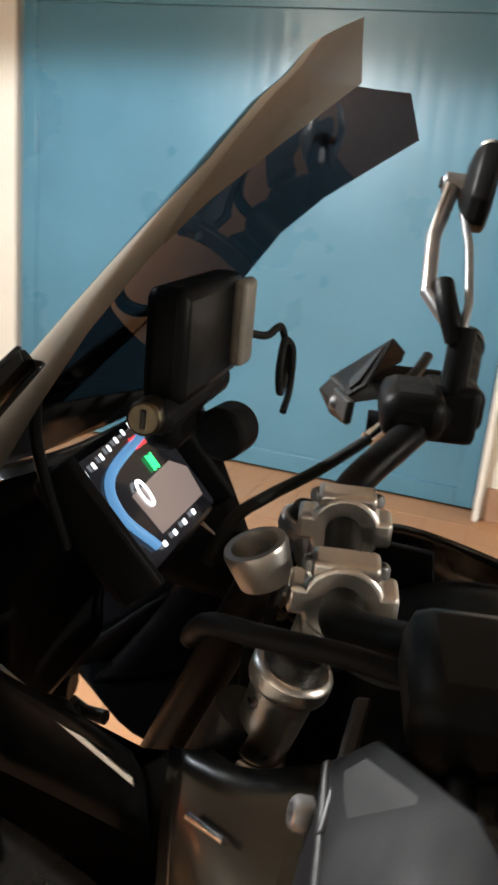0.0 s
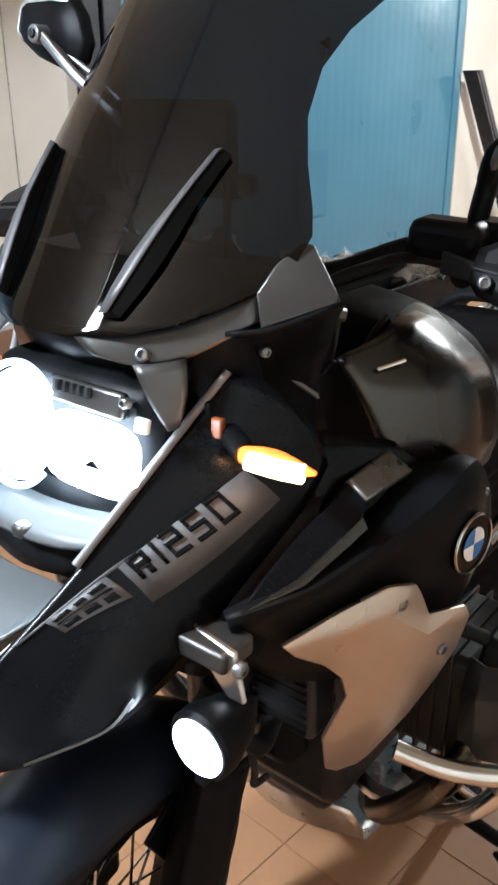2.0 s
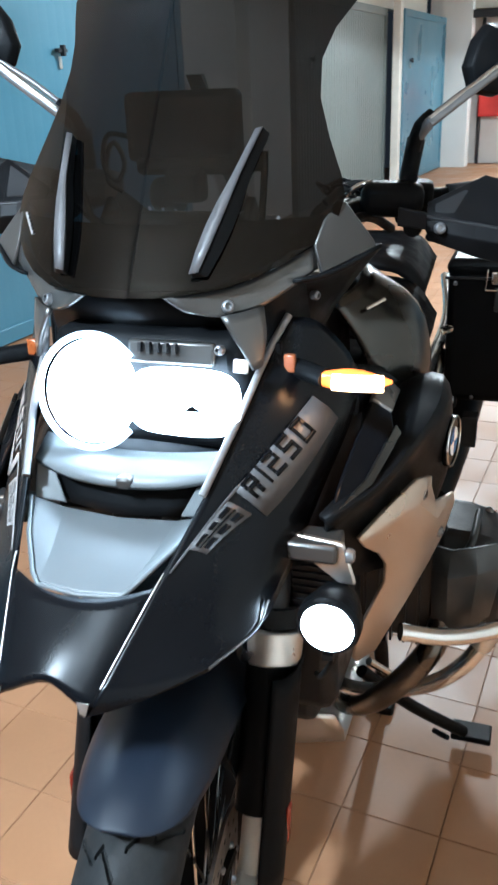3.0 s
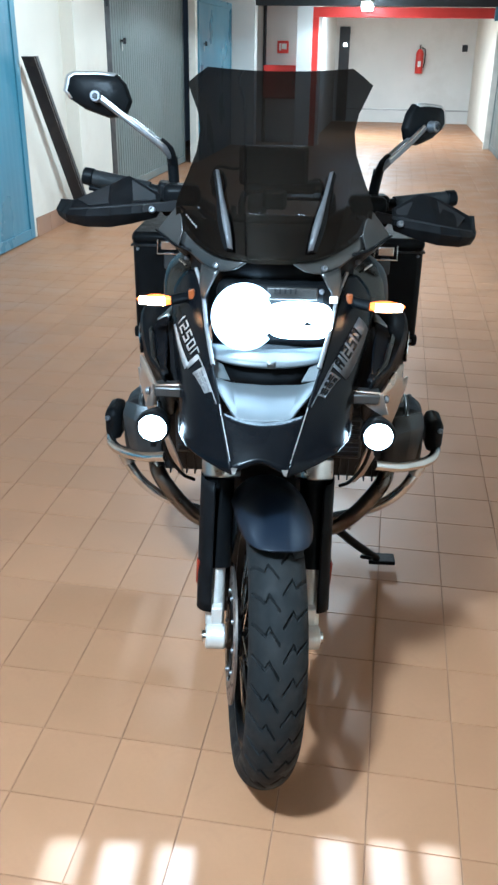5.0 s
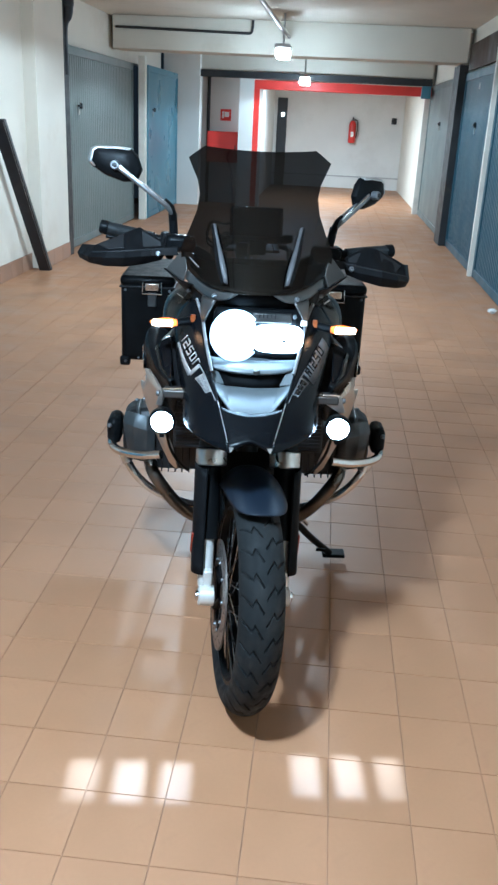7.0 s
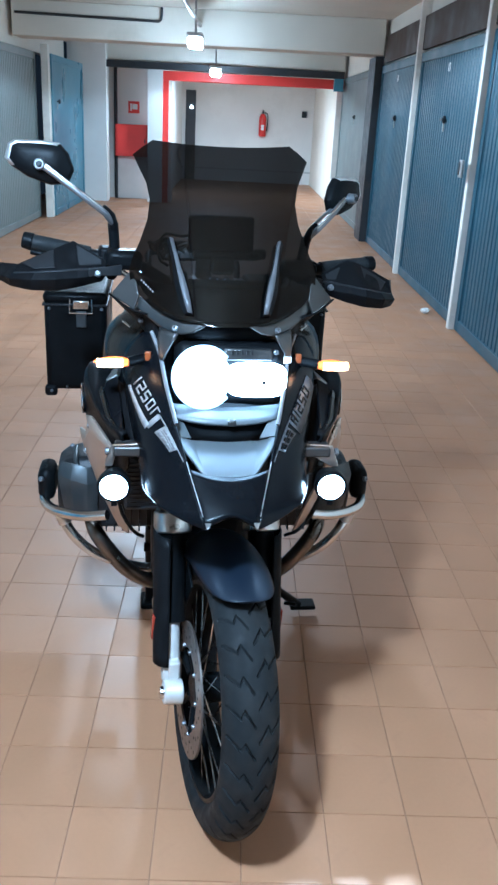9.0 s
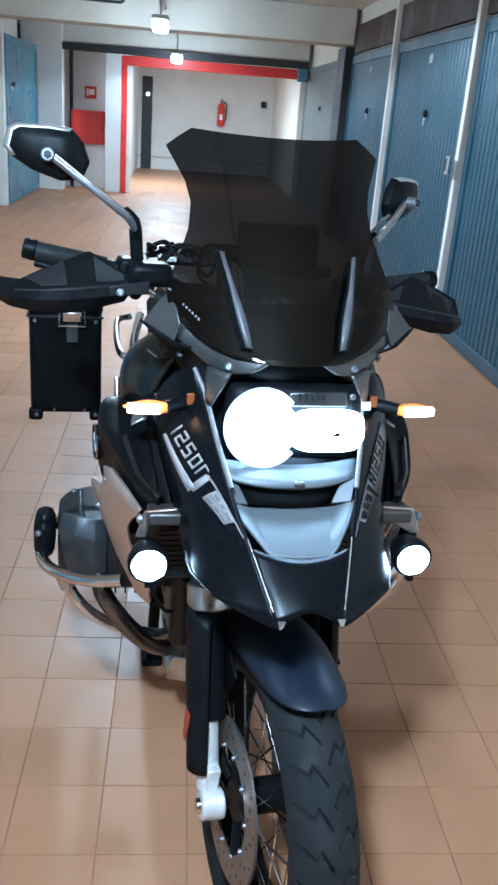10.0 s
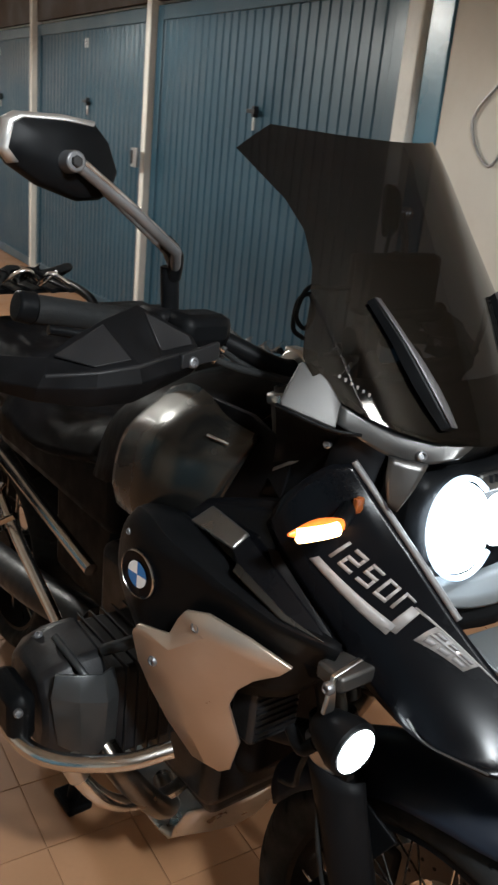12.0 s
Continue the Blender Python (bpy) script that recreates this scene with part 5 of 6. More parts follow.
# turn indicators
for s in (-1, 1):
    bm = bmesh.new()
    rows = []
    for k in range(8):
        f = k / 7
        x, w = 0.200 + 0.072 * f, 0.0108 * (1 - 0.75 * f ** 3) * (0.75 + 0.5 * math.sin(math.pi * f))
        rows.append([(s * x, 0.024 + 0.010 * f + w * 0.75 * math.sin(a), 1.068 - 0.002 * f + w * math.cos(a)) for a in (2 * math.pi * j / 14 for j in range(14))])
    vs = grid(bm, rows, True)
    bm.faces.new(vs[0])
    bm.faces.new(vs[-1][::-1])
    ind = bp("turn_indicator", bm, M_AMBER, "lit amber turn indicator")
    bp("bulb_core", pipe(flip([(0.212, 0.0185, 1.0672), (0.238, 0.0205, 1.0665), (0.264, 0.026, 1.066)], s), r=0.0086, steps=2), M_AMBERCORE, "", ind)
    bp("indicator_stalk", pipe(flip([(0.165, 0.05, 1.07), (0.203, 0.026, 1.068)], s), r=0.011, steps=1), M_SATIN, "", ind)
    # amber block put in for the indicator's reflection in the glossy panel
    bp("amber_reflection", boxes((s * 0.160, 0.040, 1.078, 0.013, 0.008, 0.020)), M_AMBERSHEEN, "amber patch painted as the indicator's reflection", bevel=0.002)

# fog lamps
for s in (-1, 1):
    c = Vector((s * 0.229, -0.075, 0.829))
    fb = bp("fog_lamp", lathe([(-0.004, 0.0), (-0.004, 0.032), (0.0, 0.035), (0.014, 0.035), (0.030, 0.030), (0.045, 0.026), (0.06, 0.016), (0.06, 0)], 32, Matrix.Translation(c) @ Matrix.Rotation(radians(90), 4, "Z")), M_SATIN, "lit round fog lamp")
    bp("lamp_glass", lathe([(-0.0055, 0.0), (-0.0065, 0.016), (-0.0045, 0.0285)], 32, Matrix.Translation(c) @ Matrix.Rotation(radians(90), 4, "Z")), M_FOG, "bright white lens", fb)
    bp("lamp_bracket", plate(flip([(0.150, -0.02, 0.905), (0.235, -0.035, 0.905), (0.250, -0.04, 0.86), (0.232, -0.04, 0.86), (0.225, -0.03, 0.885), (0.150, -0.012, 0.88)], s), 0.006 * s), M_ALU, "aluminium lamp bracket", fb, bevel=0.002)
    bp("bracket_arm", boxes((s * 0.19, -0.02, 0.893, 0.08, 0.045, 0.022)), M_NOSE, "", fb, bevel=0.004)
    bolt((s * 0.244, -0.035, 0.893), (s, 0, 0), 0.009, "bracket_bolt", fb)
    bp("lamp_clamp", pipe(flip([(0.236, -0.02, 0.80), (0.243, -0.005, 0.785), (0.235, 0.025, 0.79)], s), r=0.009), M_SATIN, "", fb)
    # added spot behind an invented slotted mask throws three light patches on the floor
    src, drop = c + Vector((0, 0.004, -0.0380)), 0.005
    patches = ((-0.435, -0.345), (-0.310, -0.232), (-0.192, -0.108)) if s < 0 else ((0.140, 0.215), (0.255, 0.330), (0.362, 0.442))
    near, far = (-0.380, -0.55) if s < 0 else (-0.338, -0.51)
    k = drop / src.z
    xs = [src.x - 0.9] + [v for p in patches for v in p] + [src.x + 0.9]
    bm = bmesh.new()
    for x0, x1 in zip(xs[::2], xs[1::2]):
        box(bm, src.x + ((x0 + x1) / 2 - src.x) * k, src.y + ((near + far) / 2 - src.y) * k, src.z - drop, (x1 - x0) * k, (near - far) * k, 0.0004)
    for y0, y1 in ((0.6, near), (far, -1.1)):
        box(bm, src.x, src.y + ((y0 + y1) / 2 - src.y) * k, src.z - drop, 1.8 * k, (y0 - y1) * k, 0.0004)
    wx, wy, y0 = 1.8 * k, 1.7 * k, src.y + (-0.25 - src.y) * k
    for dx in (-wx / 2, wx / 2):
        box(bm, src.x + dx, y0, src.z - drop / 2 + 0.001, 0.0005, wy, drop + 0.002)
    for dy in (-wy / 2, wy / 2):
        box(bm, src.x, y0 + dy, src.z - drop / 2 + 0.001, wx, 0.0005, drop + 0.002)
    box(bm, src.x, y0, src.z + 0.002, wx, wy, 0.0005)
    bp("patch_mask", bm, M_SATIN, "added slotted black mask that shapes the light patches", fb)
    spot_lamp("fog_beam", src, ((xs[1] + xs[-2]) / 2, near + 0.03, 0.0), 52, (0.72, 0.86, 1.0), 38, 1.0, 0.0001)
    bp("lamp_cable", pipe(flip([(0.228, -0.01, 0.80), (0.215, 0.02, 0.72), (0.19, 0.05, 0.66), (0.17, 0.10, 0.62)], s), r=0.004), M_RUBBER, "", fb)

# tank, side fairings, bronze panels, roundels
tank = bp("fuel_tank", shell([[(0.10, 0.33, 1.07), (0.06, 0.32, 1.10), (0, 0.32, 1.11), (-0.06, 0.32, 1.10), (-0.10, 0.33, 1.07)],
                           [(0.215, 0.40, 0.98), (0.16, 0.40, 1.085), (0, 0.41, 1.125), (-0.16, 0.40, 1.085), (-0.215, 0.40, 0.98)],
                           [(0.235, 0.52, 0.93), (0.175, 0.53, 1.06), (0, 0.54, 1.10), (-0.175, 0.53, 1.06), (-0.235, 0.52, 0.93)],
                           [(0.19, 0.66, 0.88), (0.14, 0.68, 0.98), (0, 0.69, 1.01), (-0.14, 0.68, 0.98), (-0.19, 0.66, 0.88)],
                           [(0.14, 0.74, 0.84), (0.10, 0.76, 0.89), (0, 0.77, 0.90), (-0.10, 0.76, 0.89), (-0.14, 0.74, 0.84)]], 5), M_TANK, "satin black fuel tank with grey shoulders", solid=0.006)
bp("tank_cap", rod(bmesh.new(), (0, 0.46, 1.115), (0, 0.464, 1.135), 0.042, 0.040, 32), M_ALU, "aluminium filler cap", tank, bevel=0.003)
for s in (-1, 1):
    rows = [flip([(0.162, 0.232, 1.098), (0.182, 0.285, 1.112), (0.175, 0.34, 1.125), (0.155, 0.42, 1.118), (0.160, 0.465, 1.10)], s),
            flip([(0.192, 0.238, 1.050), (0.236, 0.290, 1.058), (0.250, 0.35, 1.070), (0.240, 0.42, 1.056), (0.236, 0.468, 1.040)], s),
            flip([(0.216, 0.250, 0.990), (0.255, 0.305, 0.992), (0.268, 0.36, 0.99), (0.264, 0.42, 0.978), (0.258, 0.465, 0.968)], s),
            flip([(0.218, 0.270, 0.950), (0.246, 0.32, 0.952), (0.262, 0.38, 0.935), (0.259, 0.42, 0.928), (0.252, 0.46, 0.922)], s)]
    bp("tank_shoulder", shell(rows, 4), M_GREY, "grey metallic tank shoulder", tank, solid=0.005)
    # upper black side fairing with pale wedge
    rows = [flip([(0.195, 0.13, 1.05), (0.208, 0.22, 1.022), (0.240, 0.30, 0.99)], s),
            flip([(0.208, 0.10, 0.98), (0.232, 0.20, 0.972), (0.256, 0.30, 0.945)], s),
            flip([(0.208, 0.05, 0.90), (0.258, 0.17, 0.915), (0.285, 0.30, 0.90)], s),
            flip([(0.200, 0.02, 0.86), (0.255, 0.15, 0.87), (0.285, 0.30, 0.85)], s)]
    bp("side_fairing", shell(rows, 4), M_BLACK, "glossy black side fairing", solid=0.005)
    bp("fairing_wedge", plate(flip([(0.229, 0.158, 1.002), (0.224, 0.246, 1.004), (0.247, 0.268, 0.975), (0.255, 0.155, 0.988)], s), 0.010 * s), M_WEDGE, "pale grey wedge on the fairing", bevel=0.003)
    bp("fairing_spear", plate(flip([(0.227, 0.160, 0.999), (0.254, 0.156, 0.985), (0.262, 0.130, 0.968), (0.246, 0.060, 0.934), (0.214, -0.006, 0.918), (0.216, 0.030, 0.942), (0.222, 0.090, 0.972)], s), 0.008 * s), M_BLACK, "", bevel=0.003)
    bp("fairing_blade", plate(flip([(0.259, 0.135, 0.977), (0.240, 0.055, 0.940), (0.214, -0.006, 0.920), (0.247, 0.055, 0.934), (0.266, 0.135, 0.966)], s), 0.006 * s), M_GREY, "", bevel=0.002)
    bolt((s * 0.274, 0.213, 0.963), (s, -0.3, 0.1), 0.007)
    # roundel fairing
    rows = [flip([(0.225, 0.352, 0.950), (0.230, 0.325, 0.965), (0.232, 0.285, 0.972), (0.236, 0.235, 0.966), (0.236, 0.160, 0.952), (0.222, 0.06, 0.932), (0.204, -0.010, 0.922)], s),
            flip([(0.284, 0.352, 0.957), (0.292, 0.325, 0.978), (0.298, 0.285, 0.985), (0.298, 0.235, 0.972), (0.284, 0.160, 0.955), (0.254, 0.06, 0.932), (0.212, -0.016, 0.921)], s),
            flip([(0.298, 0.362, 0.91), (0.306, 0.33, 0.915), (0.310, 0.285, 0.915), (0.302, 0.235, 0.915), (0.276, 0.160, 0.915), (0.244, 0.06, 0.908), (0.212, -0.012, 0.910)], s),
            flip([(0.294, 0.358, 0.84), (0.300, 0.325, 0.84), (0.303, 0.285, 0.835), (0.284, 0.235, 0.84), (0.260, 0.160, 0.852), (0.228, 0.06, 0.868), (0.205, 0.0, 0.895)], s),
            flip([(0.262, 0.33, 0.73), (0.266, 0.315, 0.73), (0.266, 0.285, 0.73), (0.255, 0.235, 0.73), (0.236, 0.160, 0.76), (0.208, 0.07, 0.80), (0.195, 0.01, 0.87)], s)]
    bp("roundel_fairing", shell(rows, 4), M_SATIN, "satin black side panel", solid=0.006)
    rm = Matrix.Translation((s * 0.313, 0.281, 0.902)) @ Matrix.Rotation(radians(-8 * s), 4, "Z")
    rd = bp("round_badge", lathe([(0.0, 0.0), (0.003 * s, 0.0), (0.0035 * s, 0.032), (0.005 * s, 0.033), (0.005 * s, 0.036), (-0.002 * s, 0.036)], 40, rm), M_BLACK, "round enamel badge with blue and white quarters")
    bp("badge_rim", lathe([(0.004 * s, 0.0335), (0.0062 * s, 0.0345), (0.004 * s, 0.0362)], 40, rm), M_STEEL, "", rd)
    for q in range(4):
        bm = bmesh.new()
        vs = [bm.verts.new(rm @ Vector((0.0050 * s, 0, 0)))] + [bm.verts.new(rm @ Vector((0.0050 * s, 0.020 * math.sin(a), 0.020 * math.cos(a)))) for a in (math.pi / 2 * (q + k / 8) for k in range(9))]
        for k in range(1, 9):
            bm.faces.new((vs[0], vs[k], vs[k + 1]))
        bp("badge_quarter", bm, M_BLUEENAMEL if q % 2 else M_WHITE, "", rd)
    bolt((s * 0.306, 0.325, 0.945), (s, 0, 0), 0.006)
    # bronze aluminium panel, pointed star-like outline
    top = [(0.237, 0.034, 0.875), (0.262, 0.092, 0.892), (0.286, 0.148, 0.903), (0.299, 0.182, 0.894), (0.297, 0.200, 0.872), (0.302, 0.212, 0.842), (0.311, 0.238, 0.838), (0.321, 0.264, 0.834), (0.322, 0.276, 0.815)]
    low = [(0.310, 0.276, 0.765), (0.292, 0.271, 0.718), (0.262, 0.262, 0.652), (0.224, 0.242, 0.582), (0.205, 0.194, 0.580), (0.204, 0.172, 0.600), (0.220, 0.138, 0.678), (0.253, 0.130, 0.762), (0.256, 0.112, 0.800), (0.251, 0.087, 0.828), (0.241, 0.050, 0.856)]
    ring = flip(top + low, s)
    ridge = flip([(0.290, 0.150, 0.868), (0.306, 0.205, 0.822), (0.292, 0.195, 0.770), (0.281, 0.178, 0.758), (0.270, 0.202, 0.690), (0.230, 0.200, 0.602)], s)
    bm = bmesh.new()
    v = [bm.verts.new(p) for p in ring + ridge]
    a, b, c, d, e, g = range(20, 26)
    for f in ((0, 1, a), (1, 2, a), (2, 3, a), (3, 4, a), (4, 5, b, a), (5, 6, b), (6, 7, b), (7, 8, b), (8, 9, b), (9, 10, c, b), (10, 11, e, c), (11, 12, g, e), (12, 13, g), (13, 14, g), (14, 15, d, g),
              (15, 16, d), (16, 17, d), (17, 18, a, d), (18, 19, a), (19, 0, a), (a, b, c, d), (d, c, e), (d, e, g)):
        bm.faces.new([v[i] for i in f])
    pn = bp("bronze_panel", bm, M_BRONZE, "bare bronze-toned aluminium side panel", solid=0.006, bevel=0.002, sharp=20)
    bolt((s * 0.293, 0.165, 0.876), (s, -0.3, 0.1), 0.010, "panel_bolt", pn)
    bolt((s * 0.309, 0.240, 0.783), (s, -0.3, 0), 0.009, "panel_bolt", pn)
    # radiator behind
    rd = bp("radiator", boxes((s * 0.170, 0.15, 0.77, 0.09, 0.05, 0.19)), M_DARKENG, "black radiator with fine fins", bevel=0.008)
    for k in range(16):
        bp("radiator_fin", boxes((s * 0.170, 0.123, 0.685 + 0.0110 * k, 0.075, 0.004, 0.003)), M_DARKENG, "", rd)

    # engine cylinder and head cover
    cy = bp("engine_cylinder", boxes((s * 0.22, 0.46, 0.585, 0.16, 0.17, 0.17)), M_DARKENG, "black finned boxer cylinder", bevel=0.012)
    for k in range(6):
        bp("cooling_fin", boxes((s * (0.16 + 0.022 * k), 0.46, 0.585, 0.004, 0.182, 0.182)), M_DARKENG, "", cy, bevel=0.001)
    rows = []
    for x, k in ((0.295, 1.0), (0.335, 1.0), (0.372, 0.92), (0.398, 0.72)):
        rows.append([(s * x, 0.47 + py * k, 0.60 + pz * k + (0.398 - x) * 0.05) for py, pz in ((-0.085, -0.085), (-0.10, -0.03), (-0.092, 0.045), (-0.06, 0.088), (0.04, 0.095), (0.09, 0.06), (0.098, -0.03), (0.08, -0.08), (0.0, -0.095))])
    bm = bmesh.new()
    vs = grid(bm, rows, True)
    bm.faces.new(vs[-1])
    bm.faces.new(vs[0][::-1])
    bp("cylinder_head_cover", bm, M_DARKENG, "black cylinder head cover with a grey face", cy, bevel=0.008)
    bm = bmesh.new()
    grid(bm, [flip([(0.292, 0.380, 0.680), (0.318, 0.366, 0.684), (0.352, 0.372, 0.690), (0.384, 0.392, 0.690)], s),
              flip([(0.290, 0.364, 0.640), (0.316, 0.352, 0.640), (0.358, 0.360, 0.650), (0.394, 0.386, 0.655)], s),
              flip([(0.292, 0.366, 0.545), (0.318, 0.358, 0.540), (0.350, 0.364, 0.545), (0.380, 0.388, 0.560)], s)])
    bp("cover_face", bm, M_ENGINE, "grey faceted face of the head cover", cy, solid=0.006, sharp=10, bevel=0.002)
    bolt((s * 0.35, 0.40, 0.665), (s * 0.5, -0.5, 0.5), 0.008, "cover_bolt", cy)
    bolt((s * 0.365, 0.50, 0.69), (s * 0.5, 0, 0.8), 0.008, "cover_bolt", cy)
    bp("head_protector", boxes((s * 0.428, 0.452, 0.612, 0.046, 0.105, 0.092)), M_SATIN, "black plastic head protector", cy, bevel=0.02)
    bolt((s * 0.440, 0.398, 0.635), (s * 0.3, -1, 0.2), 0.008, "cover_bolt", cy)
    bp("cover_rib", pipe(flip([(0.318, 0.382, 0.560), (0.322, 0.372, 0.640), (0.345, 0.384, 0.688), (0.350, 0.470, 0.700)], s), r=0.006), M_ENGINE, "", cy)
    bp("spark_cap", pipe(flip([(0.30, 0.40, 0.70), (0.25, 0.36, 0.74), (0.20, 0.40, 0.80)], s), r=0.010), M_RUBBER, "", cy)
    # header pipe and hoses
    bp("header_pipe", pipe(flip([(0.31, 0.375, 0.545), (0.29, 0.335, 0.50), (0.22, 0.34, 0.40), (0.15, 0.40, 0.32), (0.10, 0.50, 0.27)], s), r=0.021), M_CHAIN, "heat-bronzed exhaust header")
    # crash bars
    cb = bp("crash_bar", pipe(flip([(0.26, 0.245, 0.605), (0.33, 0.275, 0.588), (0.405, 0.34, 0.576), (0.435, 0.41, 0.576), (0.430, 0.50, 0.58), (0.39, 0.56, 0.58), (0.25, 0.60, 0.56)], s), r=0.0135, seg=16), M_STEEL, "polished steel engine crash bar")
    bp("lower_bar", pipe(flip([(0.385, 0.335, 0.560), (0.345, 0.32, 0.50), (0.285, 0.335, 0.440), (0.18, 0.365, 0.385), (0.10, 0.40, 0.37)], s), r=0.0135, seg=16), M_STEEL, "", cb)
    bp("bar_clamp", rod(bmesh.new(), (s * 0.385, 0.332, 0.572), (s * 0.372, 0.328, 0.542), 0.018, None, 16), M_ALU, "", cb)

# engine block, sump guard, frame
bp("engine_block", boxes((0, 0.50, 0.55, 0.30, 0.42, 0.34)), M_DARKENG, "black boxer engine block", bevel=0.025)
bp("airbox", boxes((0, 0.43, 0.79, 0.20, 0.24, 0.14)), M_MATTE, "", bevel=0.025)
bp("oil_sump", boxes((0, 0.46, 0.35, 0.22, 0.26, 0.07)), M_DARKENG, "", bevel=0.02)
bp("sump_guard", shell([[(-0.13, 0.37, 0.315), (0, 0.34, 0.315), (0.13, 0.37, 0.315)], [(-0.145, 0.385, 0.27), (0, 0.355, 0.26), (0.145, 0.385, 0.27)], [(-0.14, 0.44, 0.215), (0, 0.42, 0.20), (0.14, 0.44, 0.215)], [(-0.13, 0.75, 0.20), (0, 0.75, 0.185), (0.13, 0.75, 0.20)]], 4), M_ALU, "aluminium sump guard", solid=0.005)
bp("front_cowl", boxes((0, 0.30, 0.60, 0.20, 0.10, 0.30)), M_MATTE, "", bevel=0.03)
bp("telelever_arm", pipe([(-0.10, 0.06, 0.69), (-0.11, 0.20, 0.62), (-0.13, 0.42, 0.55)], [(0.10, 0.06, 0.69), (0.11, 0.20, 0.62), (0.13, 0.42, 0.55)], r=0.022), M_SATIN, "black front suspension arm")
bp("suspension_strut", pipe([(0, 0.16, 0.66), (0, 0.27, 0.95)], r=0.032, steps=1), M_DARKENG, "")
for run in ([(0.10, 0.24, 1.08), (0.12, 0.28, 1.02), (0.10, 0.33, 0.97)], [(-0.10, 0.24, 1.08), (-0.12, 0.28, 1.02), (-0.10, 0.33, 0.97)]):
    bp("wiring_loom", pipe(run, r=0.010), M_RUBBER, "")

# seat, rear frame, rack, rear wheel
bp("rider_seat", shell([[(0.14, 0.72, 0.87), (0.09, 0.72, 0.92), (0, 0.72, 0.925), (-0.09, 0.72, 0.92), (-0.14, 0.72, 0.87)], [(0.19, 0.92, 0.84), (0.13, 0.92, 0.89), (0, 0.92, 0.895), (-0.13, 0.92, 0.89), (-0.19, 0.92, 0.84)], [(0.19, 1.10, 0.86), (0.13, 1.10, 0.93), (0, 1.10, 0.94), (-0.13, 1.10, 0.93), (-0.19, 1.10, 0.86)]], 5), M_SEAT, "black textured rider seat", solid=0.02)
bp("pillion_seat", shell([[(0.16, 1.10, 0.90), (0.11, 1.10, 0.96), (0, 1.10, 0.97), (-0.11, 1.10, 0.96), (-0.16, 1.10, 0.90)], [(0.15, 1.40, 0.93), (0.10, 1.40, 0.985), (0, 1.40, 0.99), (-0.10, 1.40, 0.985), (-0.15, 1.40, 0.93)]], 5), M_SEAT, "black pillion seat", solid=0.02)
bp("rear_body", boxes((0, 1.02, 0.78, 0.24, 0.62, 0.16), (0, 0.86, 0.62, 0.22, 0.30, 0.24)), M_MATTE, "", bevel=0.03)
rack = bp("luggage_rack", pipe([(-0.15, 1.30, 1.00), (-0.16, 1.42, 1.045), (-0.13, 1.62, 1.05), (0.13, 1.62, 1.05), (0.16, 1.42, 1.045), (0.15, 1.30, 1.00)], r=0.012), M_SATIN, "black luggage rack")
bp("rack_plate", boxes((0, 1.52, 1.055, 0.24, 0.20, 0.012)), M_SATIN, "", rack, bevel=0.006)
for k in range(5):
    bp("rack_slat", boxes((-0.10 + 0.05 * k, 1.50, 1.064, 0.018, 0.26, 0.01)), M_SATIN, "", rack, bevel=0.003)
wheel("rear_wheel", Vector((0, 1.42, 0.345)), 1.42, 0.315, "spoked black rear wheel", False, 320)
bp("swing_arm", pipe([(-0.09, 0.82, 0.44), (-0.12, 1.10, 0.40), (-0.12, 1.42, 0.345)], r=0.045), M_DARKENG, "black single-sided swing arm")
bp("rear_mudguard", shell([[(0.09, 1.62, 0.70), (0, 1.64, 0.72), (-0.09, 1.62, 0.70)], [(0.10, 1.40, 0.72), (0, 1.40, 0.75), (-0.10, 1.40, 0.72)], [(0.10, 1.15, 0.66), (0, 1.14, 0.68), (-0.10, 1.15, 0.66)]], 4), M_MATTE, "", solid=0.005)
for s in (-1, 1):
    fr = bp("rear_frame_tube", pipe(flip([(0.17, 0.70, 0.66), (0.18, 1.0, 0.72), (0.20, 1.30, 0.80), (0.17, 1.52, 0.86)], s), flip([(0.17, 0.80, 0.44), (0.19, 1.0, 0.58), (0.20, 1.22, 0.74)], s), r=0.014), M_STEEL, "silver rear frame tube")
    bp("passenger_peg", boxes((s * 0.285, 1.105, 0.588, 0.034, 0.042, 0.075)), M_RUBBER, "rubber passenger peg", fr)
    bp("peg_bracket", pipe(flip([(0.204, 0.995, 0.655), (0.272, 1.10, 0.570), (0.175, 1.195, 0.66)], s), flip([(0.272, 1.10, 0.570), (0.19, 1.10, 0.69)], s), r=0.008, steps=1), M_STEEL, "", fr)
    bp("rider_peg", boxes((s * 0.26, 0.80, 0.36, 0.11, 0.045, 0.025)), M_DARKENG, "", fr, bevel=0.006)

# bungee net bundled on the rack
net = bp("cargo_net", pipe([(-0.12, 1.34, 1.075), (-0.06, 1.40, 1.115), (0.04, 1.44, 1.095), (0.10, 1.40, 1.12), (0.12, 1.50, 1.085)], r=0.011), M_RUBBER, "bundled black elastic cargo net on the rack")
rng = random.Random(11)
for k in range(12):
    x, y = rng.uniform(-0.12, 0.08), rng.uniform(1.33, 1.50)
    a = rng.uniform(0, 3.1)
    loop = [(x + 0.04 * math.cos(a + q) * (1 + 0.3 * math.sin(2 * q)), y + 0.04 * math.sin(a + q), 1.10 + 0.02 * math.cos(q * 1.7 + a)) for q in (0, 1.0, 2.1, 3.2, 4.2)]
    bp("net_cord", pipe(loop, r=0.0042 + 0.002 * (k % 2)), M_SATIN if k % 3 else M_STEEL, "", net)

